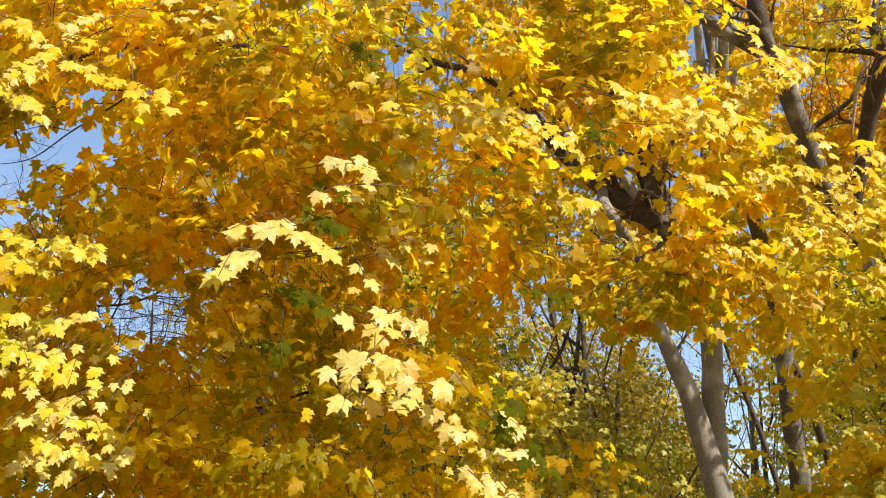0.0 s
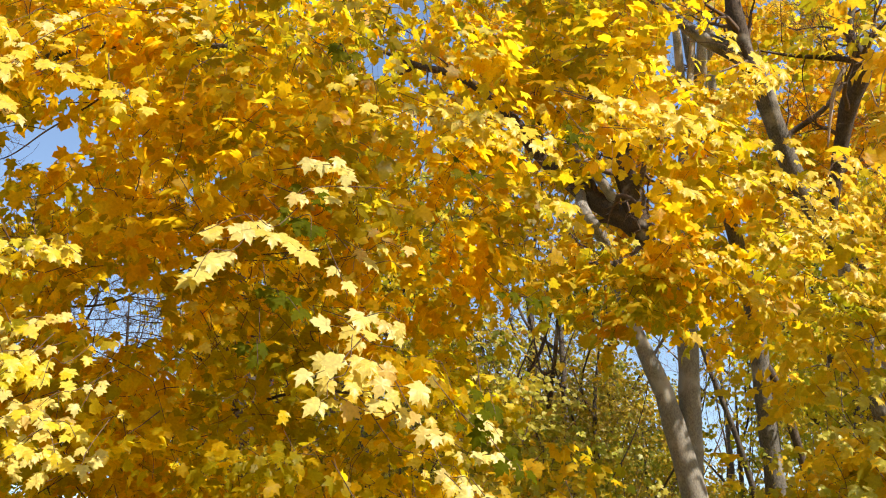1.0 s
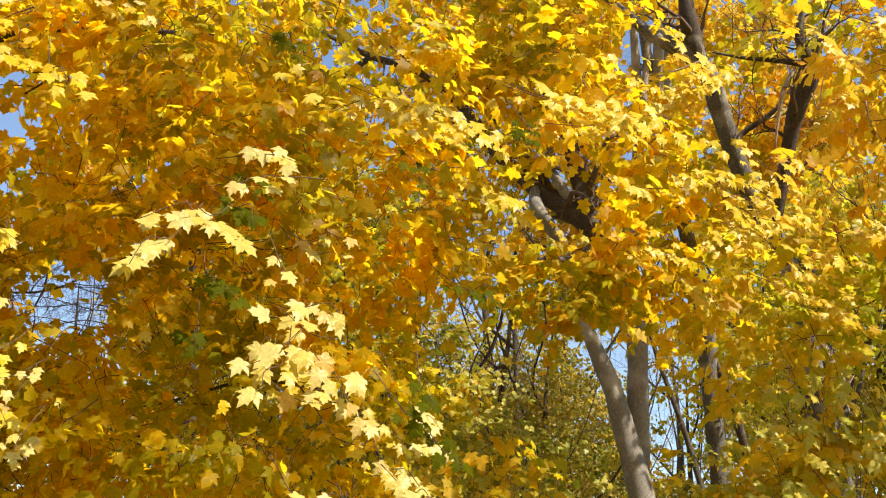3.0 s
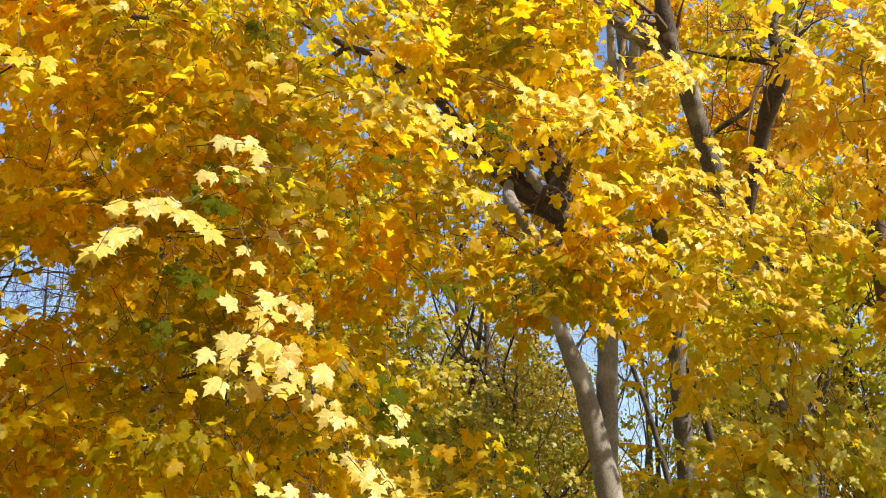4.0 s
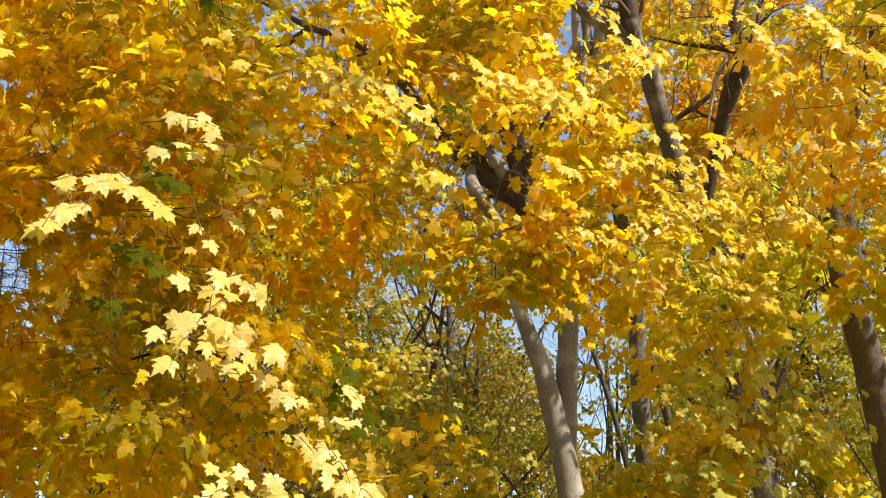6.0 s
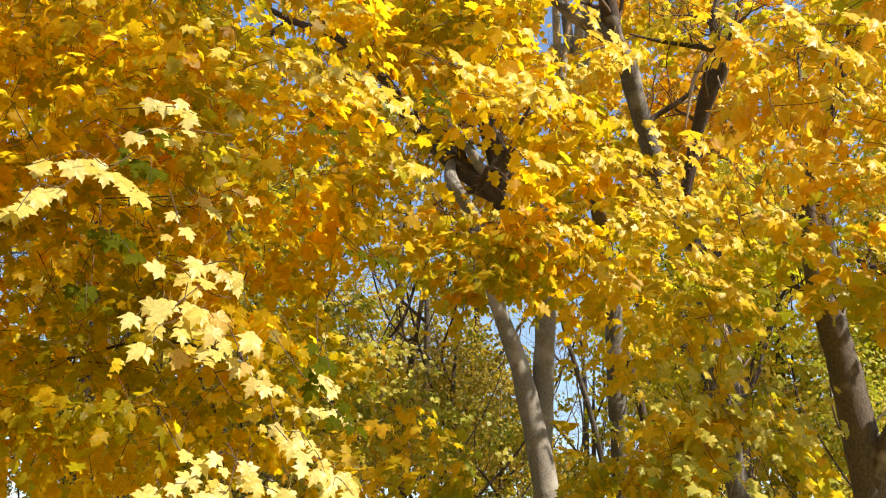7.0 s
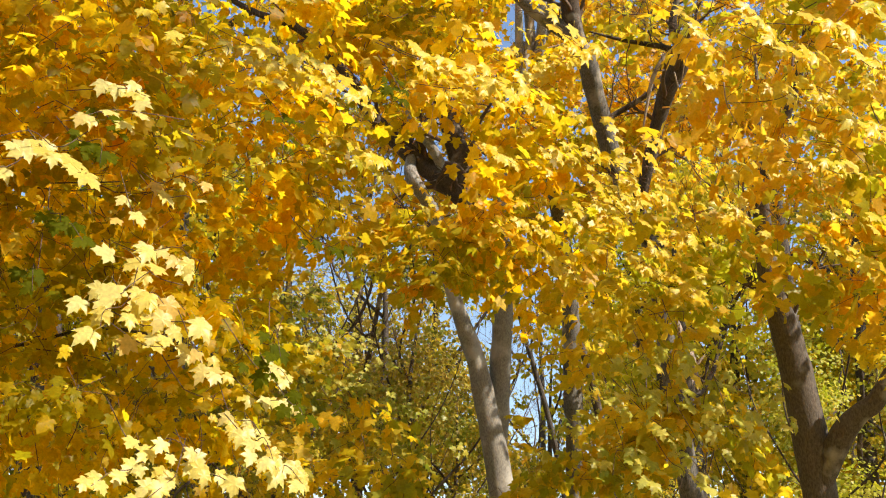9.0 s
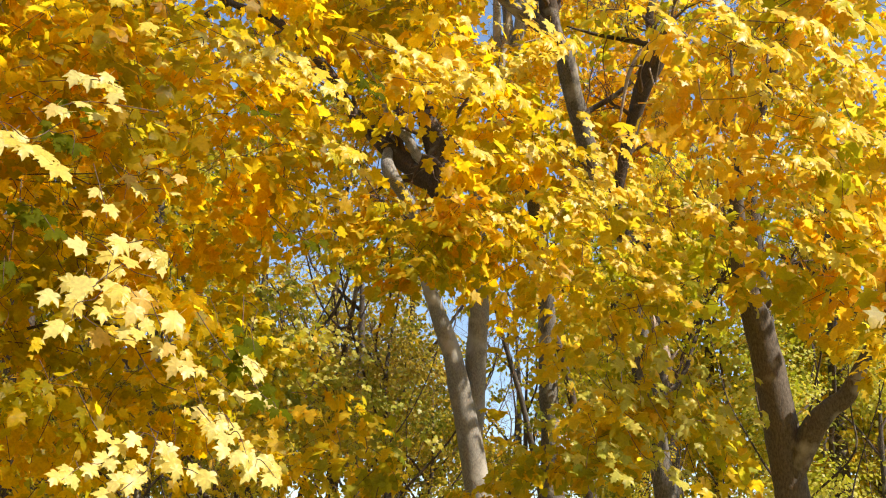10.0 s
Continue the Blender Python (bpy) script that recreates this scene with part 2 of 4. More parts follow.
def blades_mesh(name, form, pos, way, normal, size, curl):
    """One mesh of many leaves: place, direction of the tip, normal, length and curl of each."""
    tv, tf = form
    n, k = len(pos), len(tv)
    y = unit(way)
    z = unit(normal - y * (normal * y).sum(1, keepdims=True))
    x = np.cross(y, z)
    h = tv[None, :, 2] * curl[:, None]
    v = pos[:, None] + size[:, None, None] * (x[:, None] * tv[None, :, 0, None] + y[:, None] * tv[None, :, 1, None] + z[:, None] * h[..., None])
    f = (tf[None] + (np.arange(n) * k)[:, None, None]).reshape(-1, 3)
    me = bpy.data.meshes.new(name)
    me.vertices.add(n * k)
    me.vertices.foreach_set("co", v.astype(np.float32).ravel())
    me.loops.add(len(f) * 3)
    me.loops.foreach_set("vertex_index", f.astype(np.int32).ravel())
    me.polygons.add(len(f))
    me.polygons.foreach_set("loop_start", np.arange(0, len(f) * 3, 3, dtype=np.int32))
    me.polygons.foreach_set("use_smooth", np.ones(len(f), bool))
    me.update(calc_edges=True)
    return me


# twigs whose large leaves catch the sun: base and tip of each
LOW_SPRAYS = [
    (-0.61, 5.21, 4.12, -0.38, 5.04, 4.01), (-0.38, 5.10, 3.94, -0.69, 4.91, 3.78), (-0.80, 5.05, 3.68, -1.11, 4.80, 3.55),
    (-0.97, 4.88, 3.48, -1.10, 4.69, 3.27), (-0.77, 4.89, 3.55, -0.57, 4.73, 3.42), (-0.33, 5.89, 3.87, -0.08, 5.69, 3.79),
    (-0.33, 5.92, 3.79, -0.12, 5.73, 3.69), (-0.47, 5.55, 3.60, -0.41, 5.39, 3.41), (-0.39, 5.83, 3.41, -0.08, 5.66, 3.25),
    (-0.31, 5.68, 3.23, -0.46, 5.43, 3.29), (-0.41, 5.32, 3.03, -0.54, 5.11, 2.89), (-0.39, 5.42, 3.02, -0.20, 5.23, 2.94),
    (-0.40, 5.24, 2.92, -0.47, 5.05, 2.75), (-0.30, 5.47, 2.88, 0.04, 5.26, 2.83), (-0.33, 5.48, 2.79, -0.11, 5.28, 2.73)]
OUTER_SPRAYS = [
    (-0.02, 5.60, 2.75, 0.10, 5.41, 2.60), (0.39, 6.77, 2.98, 0.52, 6.57, 2.83), (0.35, 6.81, 2.76, 0.56, 6.59, 2.69),
    (0.19, 6.54, 2.58, 0.32, 6.34, 2.44), (-0.29, 5.39, 2.12, -0.44, 5.16, 2.01), (-0.24, 5.28, 2.19, 0.04, 5.08, 2.17),
    (-0.06, 5.21, 2.08, -0.16, 5.00, 1.95), (0.04, 5.21, 2.11, 0.24, 5.01, 2.01), (0.30, 5.40, 2.28, 0.42, 5.20, 2.12),
    (0.45, 5.51, 2.19, 0.57, 5.30, 2.05), (-2.81, 6.08, 4.00, -2.23, 6.10, 3.93), (-2.78, 6.30, 3.42, -2.57, 6.19, 3.24),
    (-2.57, 6.26, 3.04, -2.27, 6.19, 2.81), (-2.75, 5.72, 4.83, -2.55, 5.62, 4.69), (-2.12, 6.14, 2.87, -2.36, 5.86, 2.62)]
LEANING_FRONT = [
    (0.16, 6.56, 5.23, 0.65, 6.41, 5.01), (0.65, 6.52, 5.07, 0.97, 6.38, 4.80), (0.88, 7.01, 4.72, 1.11, 6.81, 4.56),
    (1.32, 6.55, 5.28, 1.81, 6.31, 5.06), (1.72, 6.48, 5.05, 2.18, 6.18, 4.89), (2.30, 6.59, 5.80, 2.51, 6.45, 5.49),
    (2.83, 8.11, 5.32, 3.08, 7.78, 5.30), (2.67, 9.16, 5.10, 2.99, 8.89, 4.90), (3.60, 8.20, 4.42, 3.75, 7.96, 4.20)]
LEANING_TOP = [(2.57, 6.64, 5.66, 2.34, 6.58, 5.32), (2.68, 6.66, 5.56, 2.43, 6.52, 5.33), (3.5, 8.3, 5.3, 3.4, 8.1, 4.9), (3.6, 8.3, 5.0, 3.3, 8.1, 4.8)]
LEANING_LOW = [
    (3.35, 7.59, 5.27, 3.41, 7.39, 4.94), (3.56, 7.57, 5.33, 3.25, 7.36, 5.03), (3.11, 7.69, 5.01, 3.18, 7.48, 4.71),
    (3.49, 7.70, 4.98, 3.50, 7.50, 4.67), (3.25, 7.78, 4.76, 3.31, 7.55, 4.52), (3.06, 7.78, 4.77, 2.77, 7.55, 4.53)]
LEANING_SPRAYS = [
    (0.03, 6.69, 5.25, 0.40, 6.53, 5.07), (0.36, 6.63, 5.12, 0.71, 6.49, 4.86), (0.73, 6.81, 4.70, 1.11, 6.65, 4.40),
    (1.29, 6.63, 5.35, 1.65, 6.46, 5.04), (1.61, 6.49, 5.04, 2.04, 6.20, 4.86), (2.86, 8.20, 4.37, 2.96, 8.01, 4.11),
    (2.19, 8.04, 5.30, 2.37, 7.83, 5.10)]
STOUT_SPRAYS = [
    (3.55, 5.79, 5.48, 3.69, 5.62, 5.17), (3.92, 5.55, 5.29, 4.08, 5.29, 5.07), (4.10, 5.46, 5.04, 4.24, 5.22, 4.76),
    (3.31, 6.29, 5.70, 3.53, 6.12, 5.34), (3.47, 7.87, 4.90, 3.67, 7.59, 4.76), (3.61, 8.02, 4.38, 3.86, 7.62, 4.48),
    (4.76, 6.25, 4.20, 4.77, 6.04, 3.99), (3.98, 5.85, 4.97, 4.11, 5.63, 4.70), (3.90, 8.00, 4.08, 3.99, 7.75, 3.92)]
LEFT_SPRAYS = [
    (-2.23, 6.05, 3.49, -2.42, 5.78, 3.31), (-2.31, 5.87, 3.23, -2.45, 5.62, 3.03), (-2.00, 5.83, 2.98, -2.12, 5.59, 2.82),
    (-2.16, 5.85, 2.65, -2.32, 5.57, 2.48), (-2.34, 5.75, 2.80, -2.41, 5.50, 2.68), (-1.87, 5.74, 2.60, -1.98, 5.50, 2.41),
    (-2.54, 5.50, 4.94, -2.64, 5.33, 4.69), (-2.21, 5.46, 5.24, -2.39, 5.26, 4.99), (-1.69, 5.37, 5.26, -1.31, 5.30, 5.13)]
LEFT_EDGE = [
    (-2.55, 5.48, 3.78, -2.23, 5.27, 3.64), (-2.34, 5.49, 3.77, -2.02, 5.28, 3.61), (-2.23, 5.58, 3.82, -1.90, 5.38, 3.64),
    (-2.48, 5.43, 3.65, -2.22, 5.22, 3.49), (-2.47, 5.49, 3.19, -2.23, 5.30, 3.01), (-2.22, 5.54, 3.07, -2.29, 5.35, 2.87),
    (-2.02, 5.64, 3.09, -2.05, 5.44, 2.92), (-2.41, 4.76, 4.82, -2.14, 4.58, 4.59), (-2.15, 4.83, 4.64, -2.21, 4.66, 4.40),
    (-2.34, 4.81, 4.42, -2.12, 4.64, 4.15), (-1.72, 4.99, 4.52, -1.54, 4.81, 4.27), (-2.06, 4.95, 4.61, -1.82, 4.75, 4.43),
    (-2.07, 5.56, 2.75, -1.80, 5.34, 2.62), (-2.20, 5.61, 2.61, -1.89, 5.39, 2.48), (-2.47, 5.55, 3.34, -2.21, 5.32, 3.22)]
LEANING_HANG = [
    (3.28, 7.43, 3.37, 3.07, 7.23, 3.15), (3.48, 7.38, 3.10, 3.35, 7.18, 2.88), (3.30, 7.39, 2.86, 3.45, 7.19, 2.64), (3.63, 7.37, 2.76, 3.67, 7.17, 2.54),
    (3.84, 7.36, 3.29, 3.64, 7.16, 3.07), (3.39, 7.28, 2.52, 3.36, 7.08, 2.30), (3.24, 7.54, 3.08, 3.23, 7.34, 2.86), (3.11, 7.51, 2.63, 2.94, 7.31, 2.41),
    (3.69, 7.27, 2.41, 3.81, 7.07, 2.19), (3.63, 7.45, 3.44, 3.44, 7.25, 3.22), (3.90, 7.35, 2.98, 3.85, 7.15, 2.76)]
RIGHT_SPRAYS = [
    (3.63, 5.67, 4.75, 3.81, 5.33, 4.64), (4.13, 5.49, 4.51, 4.25, 5.22, 4.28), (4.12, 6.04, 4.46, 4.26, 5.74, 4.30),
    (3.96, 4.99, 5.05, 4.04, 4.80, 4.78), (3.44, 6.07, 5.12, 3.16, 6.07, 4.90), (4.05, 6.42, 4.80, 3.72, 6.46, 4.55),
    (3.99, 7.32, 4.53, 4.18, 7.03, 4.34), (4.55, 6.49, 3.95, 4.70, 6.19, 3.74), (3.65, 5.50, 5.01, 3.78, 5.25, 4.80)]

# openings cut along the camera's lines of sight: two ends of each, with the radius there
SIGHT_CUTS_LOW = [
    (-0.18, 3.40, 3.69, 0.06, -1.77, 34.04, 22.54, 0.50), 
    (-1.16, 3.64, 2.78, 0.11, -5.79, 18.21, 7.51, 0.58),
    (-1.04, 3.68, 2.76, 0.09, -5.20, 18.42, 7.41, 0.45), (0.38, 3.84, 2.65, 0.17, 1.10, 10.56, 4.49, 0.46),
    (1.10, 3.76, 2.38, 0.12, 16.56, 56.46, 13.34, 1.25), (1.11, 3.72, 2.55, 0.09, 5.28, 17.69, 6.09, 0.42),
    (0.95, 3.80, 2.41, 0.18, 3.67, 14.73, 4.75, 0.69), (0.57, 3.86, 2.47, 0.18, 1.58, 10.61, 4.00, 0.49),
    (0.80, 3.83, 2.42, 0.13, 3.12, 14.85, 4.78, 0.52)]
SIGHT_CUTS_SKY = [
    (-1.71, 3.77, 3.49, 0.11, -14.66, 32.35, 17.77, 0.92),
    (-1.55, 3.76, 3.53, 0.10, -13.30, 32.20, 18.17, 0.88),
    (-1.37, 3.75, 3.56, 0.07, -11.75, 32.12, 18.38, 0.56),
    (-1.43, 3.69, 3.70, 0.08, -12.28, 31.64, 19.62, 0.68),
    (-1.82, 3.79, 3.44, 0.09, -15.57, 32.50, 17.40, 0.80)]
SIGHT_CUTS_HIGH = [
    (1.16, 3.79, 4.02, 0.12, 6.32, 20.65, 14.77, 0.66), (1.27, 3.32, 3.43, 0.11, 4.00, 10.47, 7.35, 0.34),
    (0.76, 3.59, 3.20, 0.14, 2.65, 12.56, 7.18, 0.48), (1.53, 3.24, 3.38, 0.10, 4.60, 9.72, 6.93, 0.30),
    (1.89, 3.34, 3.08, 0.07, 8.36, 16.54, 9.38, 0.36), (2.27, 3.41, 2.30, 0.17, 5.65, 9.15, 3.66, 0.45),
    (2.33, 3.44, 1.95, 0.18, 5.83, 9.22, 2.72, 0.48), (2.47, 3.32, 2.14, 0.11, 6.19, 8.90, 3.24, 0.30),
    (2.07, 3.87, 2.43, 0.075, 5.39, 10.98, 4.16, 0.21),
    (1.98, 3.63, 1.94, 0.13, 5.38, 10.81, 2.83, 0.40),
    (1.64, 3.31, 3.35, 0.10, 4.35, 9.87, 7.04, 0.30)]

SIGHT_CUTS_SMALL = [
    (0.36, 3.50, 3.50, 0.08, 1.25, 12.26, 8.24, 0.27), (0.48, 3.56, 3.37, 0.08, 1.67, 12.45, 7.79, 0.27),
    (0.22, 3.45, 3.61, 0.07, 0.75, 12.09, 8.62, 0.25), (0.04, 3.42, 3.68, 0.06, 0.14, 11.95, 8.88, 0.22),
    (-1.25, 3.45, 3.19, 0.06, -9.37, 25.89, 13.50, 0.42),
    (1.67, 3.21, 3.49, 0.07, 3.62, 7.66, 6.28, 0.16), (1.50, 3.37, 3.34, 0.07, 3.57, 9.05, 6.46, 0.18),
    (-0.77, 3.56, 3.26, 0.04, -3.84, 17.80, 9.88, 0.18), (-0.41, 3.70, 3.05, 0.04, -2.03, 18.52, 8.86, 0.20)]


# gaps through which the sun reaches the trunks
HOLLOWS_LACE = [
    (6.05, 9.05, 4.05, 0.22, 11.5, 4.43, 11.0, 0.24), (6.0, 9.0, 3.7, 0.2, 11.45, 4.38, 10.65, 0.22)]
HOLLOWS_SUN = [
    (2.70, 14.16, 7.61, 0.2, 7.69, 10.00, 13.87, 0.2), (2.79, 13.93, 8.21, 0.2, 7.78, 9.77, 14.47, 0.2), (2.54, 13.82, 8.49, 0.2, 7.53, 9.66, 14.75, 0.2),
    
    (4.2, 14.95, 3.6, 0.42, 10.85, 9.4, 11.95, 0.42), (4.1, 14.9, 4.75, 0.17, 10.7, 9.36, 13.1, 0.18), (3.62, 14.75, 5.45, 0.22, 10.2, 9.2, 13.7, 0.22),
    (4.5, 11.0, 7.2, 0.12, 10.0, 6.4, 14.1, 0.15)]


# gaps that let the sun reach the outer sprays: from each of them a short way towards the sun
SPRAY_GAPS = []
for x1, y1, z1, x2, y2, z2 in LEANING_FRONT[6:] + LEANING_SPRAYS[5:] + LEANING_LOW + STOUT_SPRAYS + RIGHT_SPRAYS:
    low = (Vector((x1, y1, z1)) + Vector((x2, y2, z2))) / 2 + TO_SUN * 0.15
    SPRAY_GAPS.append((*low, 0.22, *(low + TO_SUN * 2.6), 0.24))

# leaves cleared between the camera and the lowest sprays, to keep these in view
FRONT_GAPS = []
for x1, y1, z1, x2, y2, z2 in LOW_SPRAYS + OUTER_SPRAYS[:4]:
    for tip in (Vector((x1, y1, z1)), Vector((x2, y2, z2))):
        out = (Vector((0.15, 0, 1.55)) - tip).normalized()
        FRONT_GAPS.append((*(tip + out * 0.1), 0.2, *(tip + out * 1.6), 0.15))


def is_open(p, rng, margin=0.0):
    """True where a point lies in a cut opening; the openings' edges are ragged and some leaves stray into them."""
    hit = np.zeros(len(p), bool)
    for group, strays in ((SIGHT_CUTS_LOW, 0.06), (SIGHT_CUTS_SKY, 0.2), (SIGHT_CUTS_HIGH, 0.06), (SIGHT_CUTS_SMALL, 0.16), (HOLLOWS_SUN, 0.07), (HOLLOWS_LACE, 0.28), (SPRAY_GAPS, 0.12), (FRONT_GAPS, 0.06)):
        for x1, y1, z1, r1, x2, y2, z2, r2 in group:
            a, d = np.array((x1, y1, z1)), np.array((x2 - x1, y2 - y1, z2 - z1))
            u = ((p - a) @ d) / (d @ d)
            off = np.linalg.norm(p - a - np.clip(u, 0, 1)[:, None] * d, axis=1)
            r = (r1 + (r2 - r1) * np.clip(u, 0, 1)) * rng.uniform(0.75, 1.25, len(p)) + margin
            hit |= (off < r) & (u > -0.02) & (u < 1.02) & (rng.uniform(size=len(p)) > strays)
    return hit


def scatter(lobes, spread, rng, density):
    """Spray centres and their outward directions in lobes (x, y, z, radius), flattened by spread."""
    places, outs = [], []
    for x, y, z, r in lobes:
        n = max(4, int(density * 4.19 * r ** 3 * spread))
        d = unit(rng.normal(size=(n, 3)))
        q = d * (rng.uniform(0.02, 1, (n, 1)) ** 0.42) * r * rng.uniform(0.85, 1.15, (n, 1))
        q[:, 2] *= spread
        places.append(q + (x, y, z))
        outs.append(d)
    return np.vstack(places), np.vstack(outs)


def sprays(places, outs, rng, count, reach, size, droop=0.55, bare=False):
    """Leaves of many sprays: for each, leaves along a twig that runs outward and sags."""
    n = len(places)
    k = rng.integers(int(count * 0.6), int(count * 1.4) + 1, n)
    owner = np.repeat(np.arange(n), k)
    m = len(owner)
    run = unit(outs * (1, 1, 0.35) + rng.normal(size=(n, 3)) * 0.5 + (0, 0, -0.15))
    side = unit(np.cross(run, (0, 0, 1)))
    u = rng.uniform(-1, 1, m)
    w = rng.normal(size=m) * 0.5 * (1.05 - 0.6 * np.abs(u))
    pos = places[owner] + run[owner] * (u * reach)[:, None] + side[owner] * (w * reach)[:, None]
    pos[:, 2] += rng.normal(size=m) * 0.06 - 0.25 * reach * u * u - 0.12 * np.abs(w)
    way = unit(run[owner] * 0.7 + side[owner] * np.sign(w)[:, None] * 0.6 + rng.normal(size=(m, 3)) * 0.45 + np.array((0, 0, -droop)))
    normal = unit(outs[owner] * 0.55 + np.array((0, 0, 0.75)) + rng.normal(size=(m, 3)) * 0.42)
    length = size * np.clip(rng.normal(1, 0.2, m), 0.5, 1.5)
    return pos, way, normal, length, rng.uniform(0.2, 2.6, m), run


def crown(name, lobes, parent, material, form, seed, density=9.0, count=16, reach=0.32, size=0.13, spread=0.85, droop=0.55, twigs=True,
          label=""):
    """Foliage of a tree: sprays of leaves on thin twigs in its lobes."""
    rng = np.random.default_rng(seed)
    places, outs = scatter(lobes, spread, rng, density)
    keep = ~is_open(places, rng, 0.05)
    places, outs = places[keep], outs[keep]
    pos, way, normal, length, curl, run = sprays(places, outs, rng, count, reach, size, droop)
    keep = ~is_open(pos, rng)
    me = blades_mesh(name, form, pos[keep], way[keep], normal[keep], length[keep], curl[keep])
    me.materials.append(material)
    ob = tagged(new(name, me), label, kind="stuff")
    ob.parent = parent
    if twigs:
        verts, faces = [], []
        backs = places - run * reach * rng.uniform(0.7, 1.25, (len(places), 1)) + rng.normal(size=places.shape) * 0.1 + (0, 0, 0.05)
        for p, a, d, hollow in zip(places, backs, run, is_open(backs, rng, 0.03)):
            if hollow:
                continue
            b = p + d * reach * 0.75 - (0, 0, 0.2 * reach)
            one, two = a * 0.65 + p * 0.35 + rng.normal(size=3) * 0.09, p + rng.normal(size=3) * 0.06 + (0, 0, 0.03)
            r = rng.uniform(0.0016, 0.0034)
            tube(spline([(*a, r * 1.7), (*one, r * 1.3), (*two, r), (*b, r * 0.5)], 2), 3, verts, faces, closed=False)
        tagged(mesh_object("twigwork", verts, faces, TWIG, parent), "thin brown twigs", kind="stuff")
    return ob


def outer_leaves(lobes, parent, material, seed, per=26, size=0.095, tilt=54):
    """Small sprays on the sunward skin of the lobes, upper faces tilted for the camera to see."""
    rng = np.random.default_rng(seed)
    toward = unit(np.array(TO_SUN) * 0.6 + np.array((0, -0.7, 0.1)))
    pos, side, lean = [], [], []
    for x, y, z, r in lobes:
        d = unit(rng.normal(size=(int(per * r * r * 4), 3)))
        d = d[d @ toward > 0.25]
        for q in np.array((x, y, z)) + d * r * rng.uniform(0.85, 1.12, (len(d), 1)) * (1, 1, 0.85):
            run = unit(np.array((rng.normal(), rng.normal() * 0.4 - 0.2, -0.25)))
            for k in range(int(rng.integers(2, 7))):
                pos.append(q + run * 0.075 * k + rng.normal(size=3) * (0.03, 0.03, 0.015))
                side.append((-1) ** k * rng.uniform(0.3, 0.9))
                lean.append(radians(tilt + rng.normal() * 9))
    pos, side, lean = np.array(pos), np.array(side), np.array(lean)
    keep = ~is_open(pos, rng)
    pos, side, lean = pos[keep], side[keep], lean[keep]
    n = len(pos)
    up = np.stack([0.2 * np.sin(lean), -np.sin(lean), np.cos(lean)], 1) + rng.normal(size=(n, 3)) * 0.16
    way = np.stack([side, np.full(n, -0.4), np.full(n, -0.45)], 1) + rng.normal(size=(n, 3)) * 0.3
    up = unit(up)
    way -= up * (up * way).sum(1, keepdims=True)
    me = blades_mesh("outer_leaves", FINE, pos, way, up, size * rng.uniform(0.7, 1.2, n), rng.uniform(0.3, 2.4, n))
    me.materials.append(material)
    ob = tagged(new("outer_leaves", me), "outer leaves, most in sunlit tints", kind="stuff")
    ob.parent = parent
    return ob


def boughs(start_points, reach, rng, verts, faces, depth=2, radius=0.03, rise=0.25):
    """Side branches that fork from given points and directions."""
    for p, d, r in start_points:
        p, d = np.array(p, float), unit(np.array(d, float))
        length = reach * rng.uniform(0.6, 1.2)
        rows, q, way = [(*p, r)], p.copy(), d.copy()
        steps = 6
        kids = []
        for i in range(1, steps + 1):
            way = unit(way + rng.normal(size=3) * 0.22 + np.array((0, 0, rise * 0.12)))
            q = q + way * length / steps
            rr = r * (1 - 0.85 * i / steps)
            rows.append((*q, max(rr, 0.002)))
            if depth > 0 and i >= 2:
                kids.append((q.copy(), unit(way + rng.normal(size=3) * 0.75), max(rr * 0.7, 0.003)))
        tube(np.array(rows), 5 if depth > 1 else 3, verts, faces, closed=False)
        if depth > 0:
            boughs(kids, reach * 0.5, rng, verts, faces, depth - 1, radius, rise)


def branchwork(points, parent, seed, every=2, reach=1.6, depth=2, share=0.35, rise=0.3):
    """Fine branches that leave a limb along its run, as one part."""
    rng = np.random.default_rng(seed)
    run = spline(points, 4)
    starts = []
    for k in range(3, len(run), every):
        way = unit(run[k, :3] - run[k - 1, :3])
        out = unit(np.cross(way, rng.normal(size=3)) + way * 0.6 + np.array((0, 0, rise)))
        starts.append((run[k, :3], out, max(0.006, run[k, 3] * share)))
    verts, faces = [], []
    boughs(starts, reach, rng, verts, faces, depth, rise=rise)
    return tagged(mesh_object("branchwork", verts, faces, TWIG, parent), kind="stuff")


def tree(name, x, y, label, group="park trees"):
    ob = new(name)
    ob.location = (0, 0, 0)
    ob.empty_display_size = 0.3
    return tagged(ob, label, "tree", group)


# ---- ground ----
def build_ground():
    n, half = 120, 1500.0
    lin = np.linspace(-1, 1, n)
    axis = np.sign(lin) * np.abs(lin) ** 3 * half
    verts = [(x, y, 0.25 * noise.noise(Vector((x * 0.06, y * 0.06, 0))) * min(1.0, 300 / (1 + abs(x) + abs(y)))) for y in axis for x in axis]
    faces = [(j * n + i, j * n + i + 1, (j + 1) * n + i + 1, (j + 1) * n + i) for j in range(n - 1) for i in range(n - 1)]
    tagged(mesh_object("ground", verts, faces, ground_material()), "unseen ground, fallen yellow leaves added to bounce warm light", "ground", kind="structure")


build_ground()

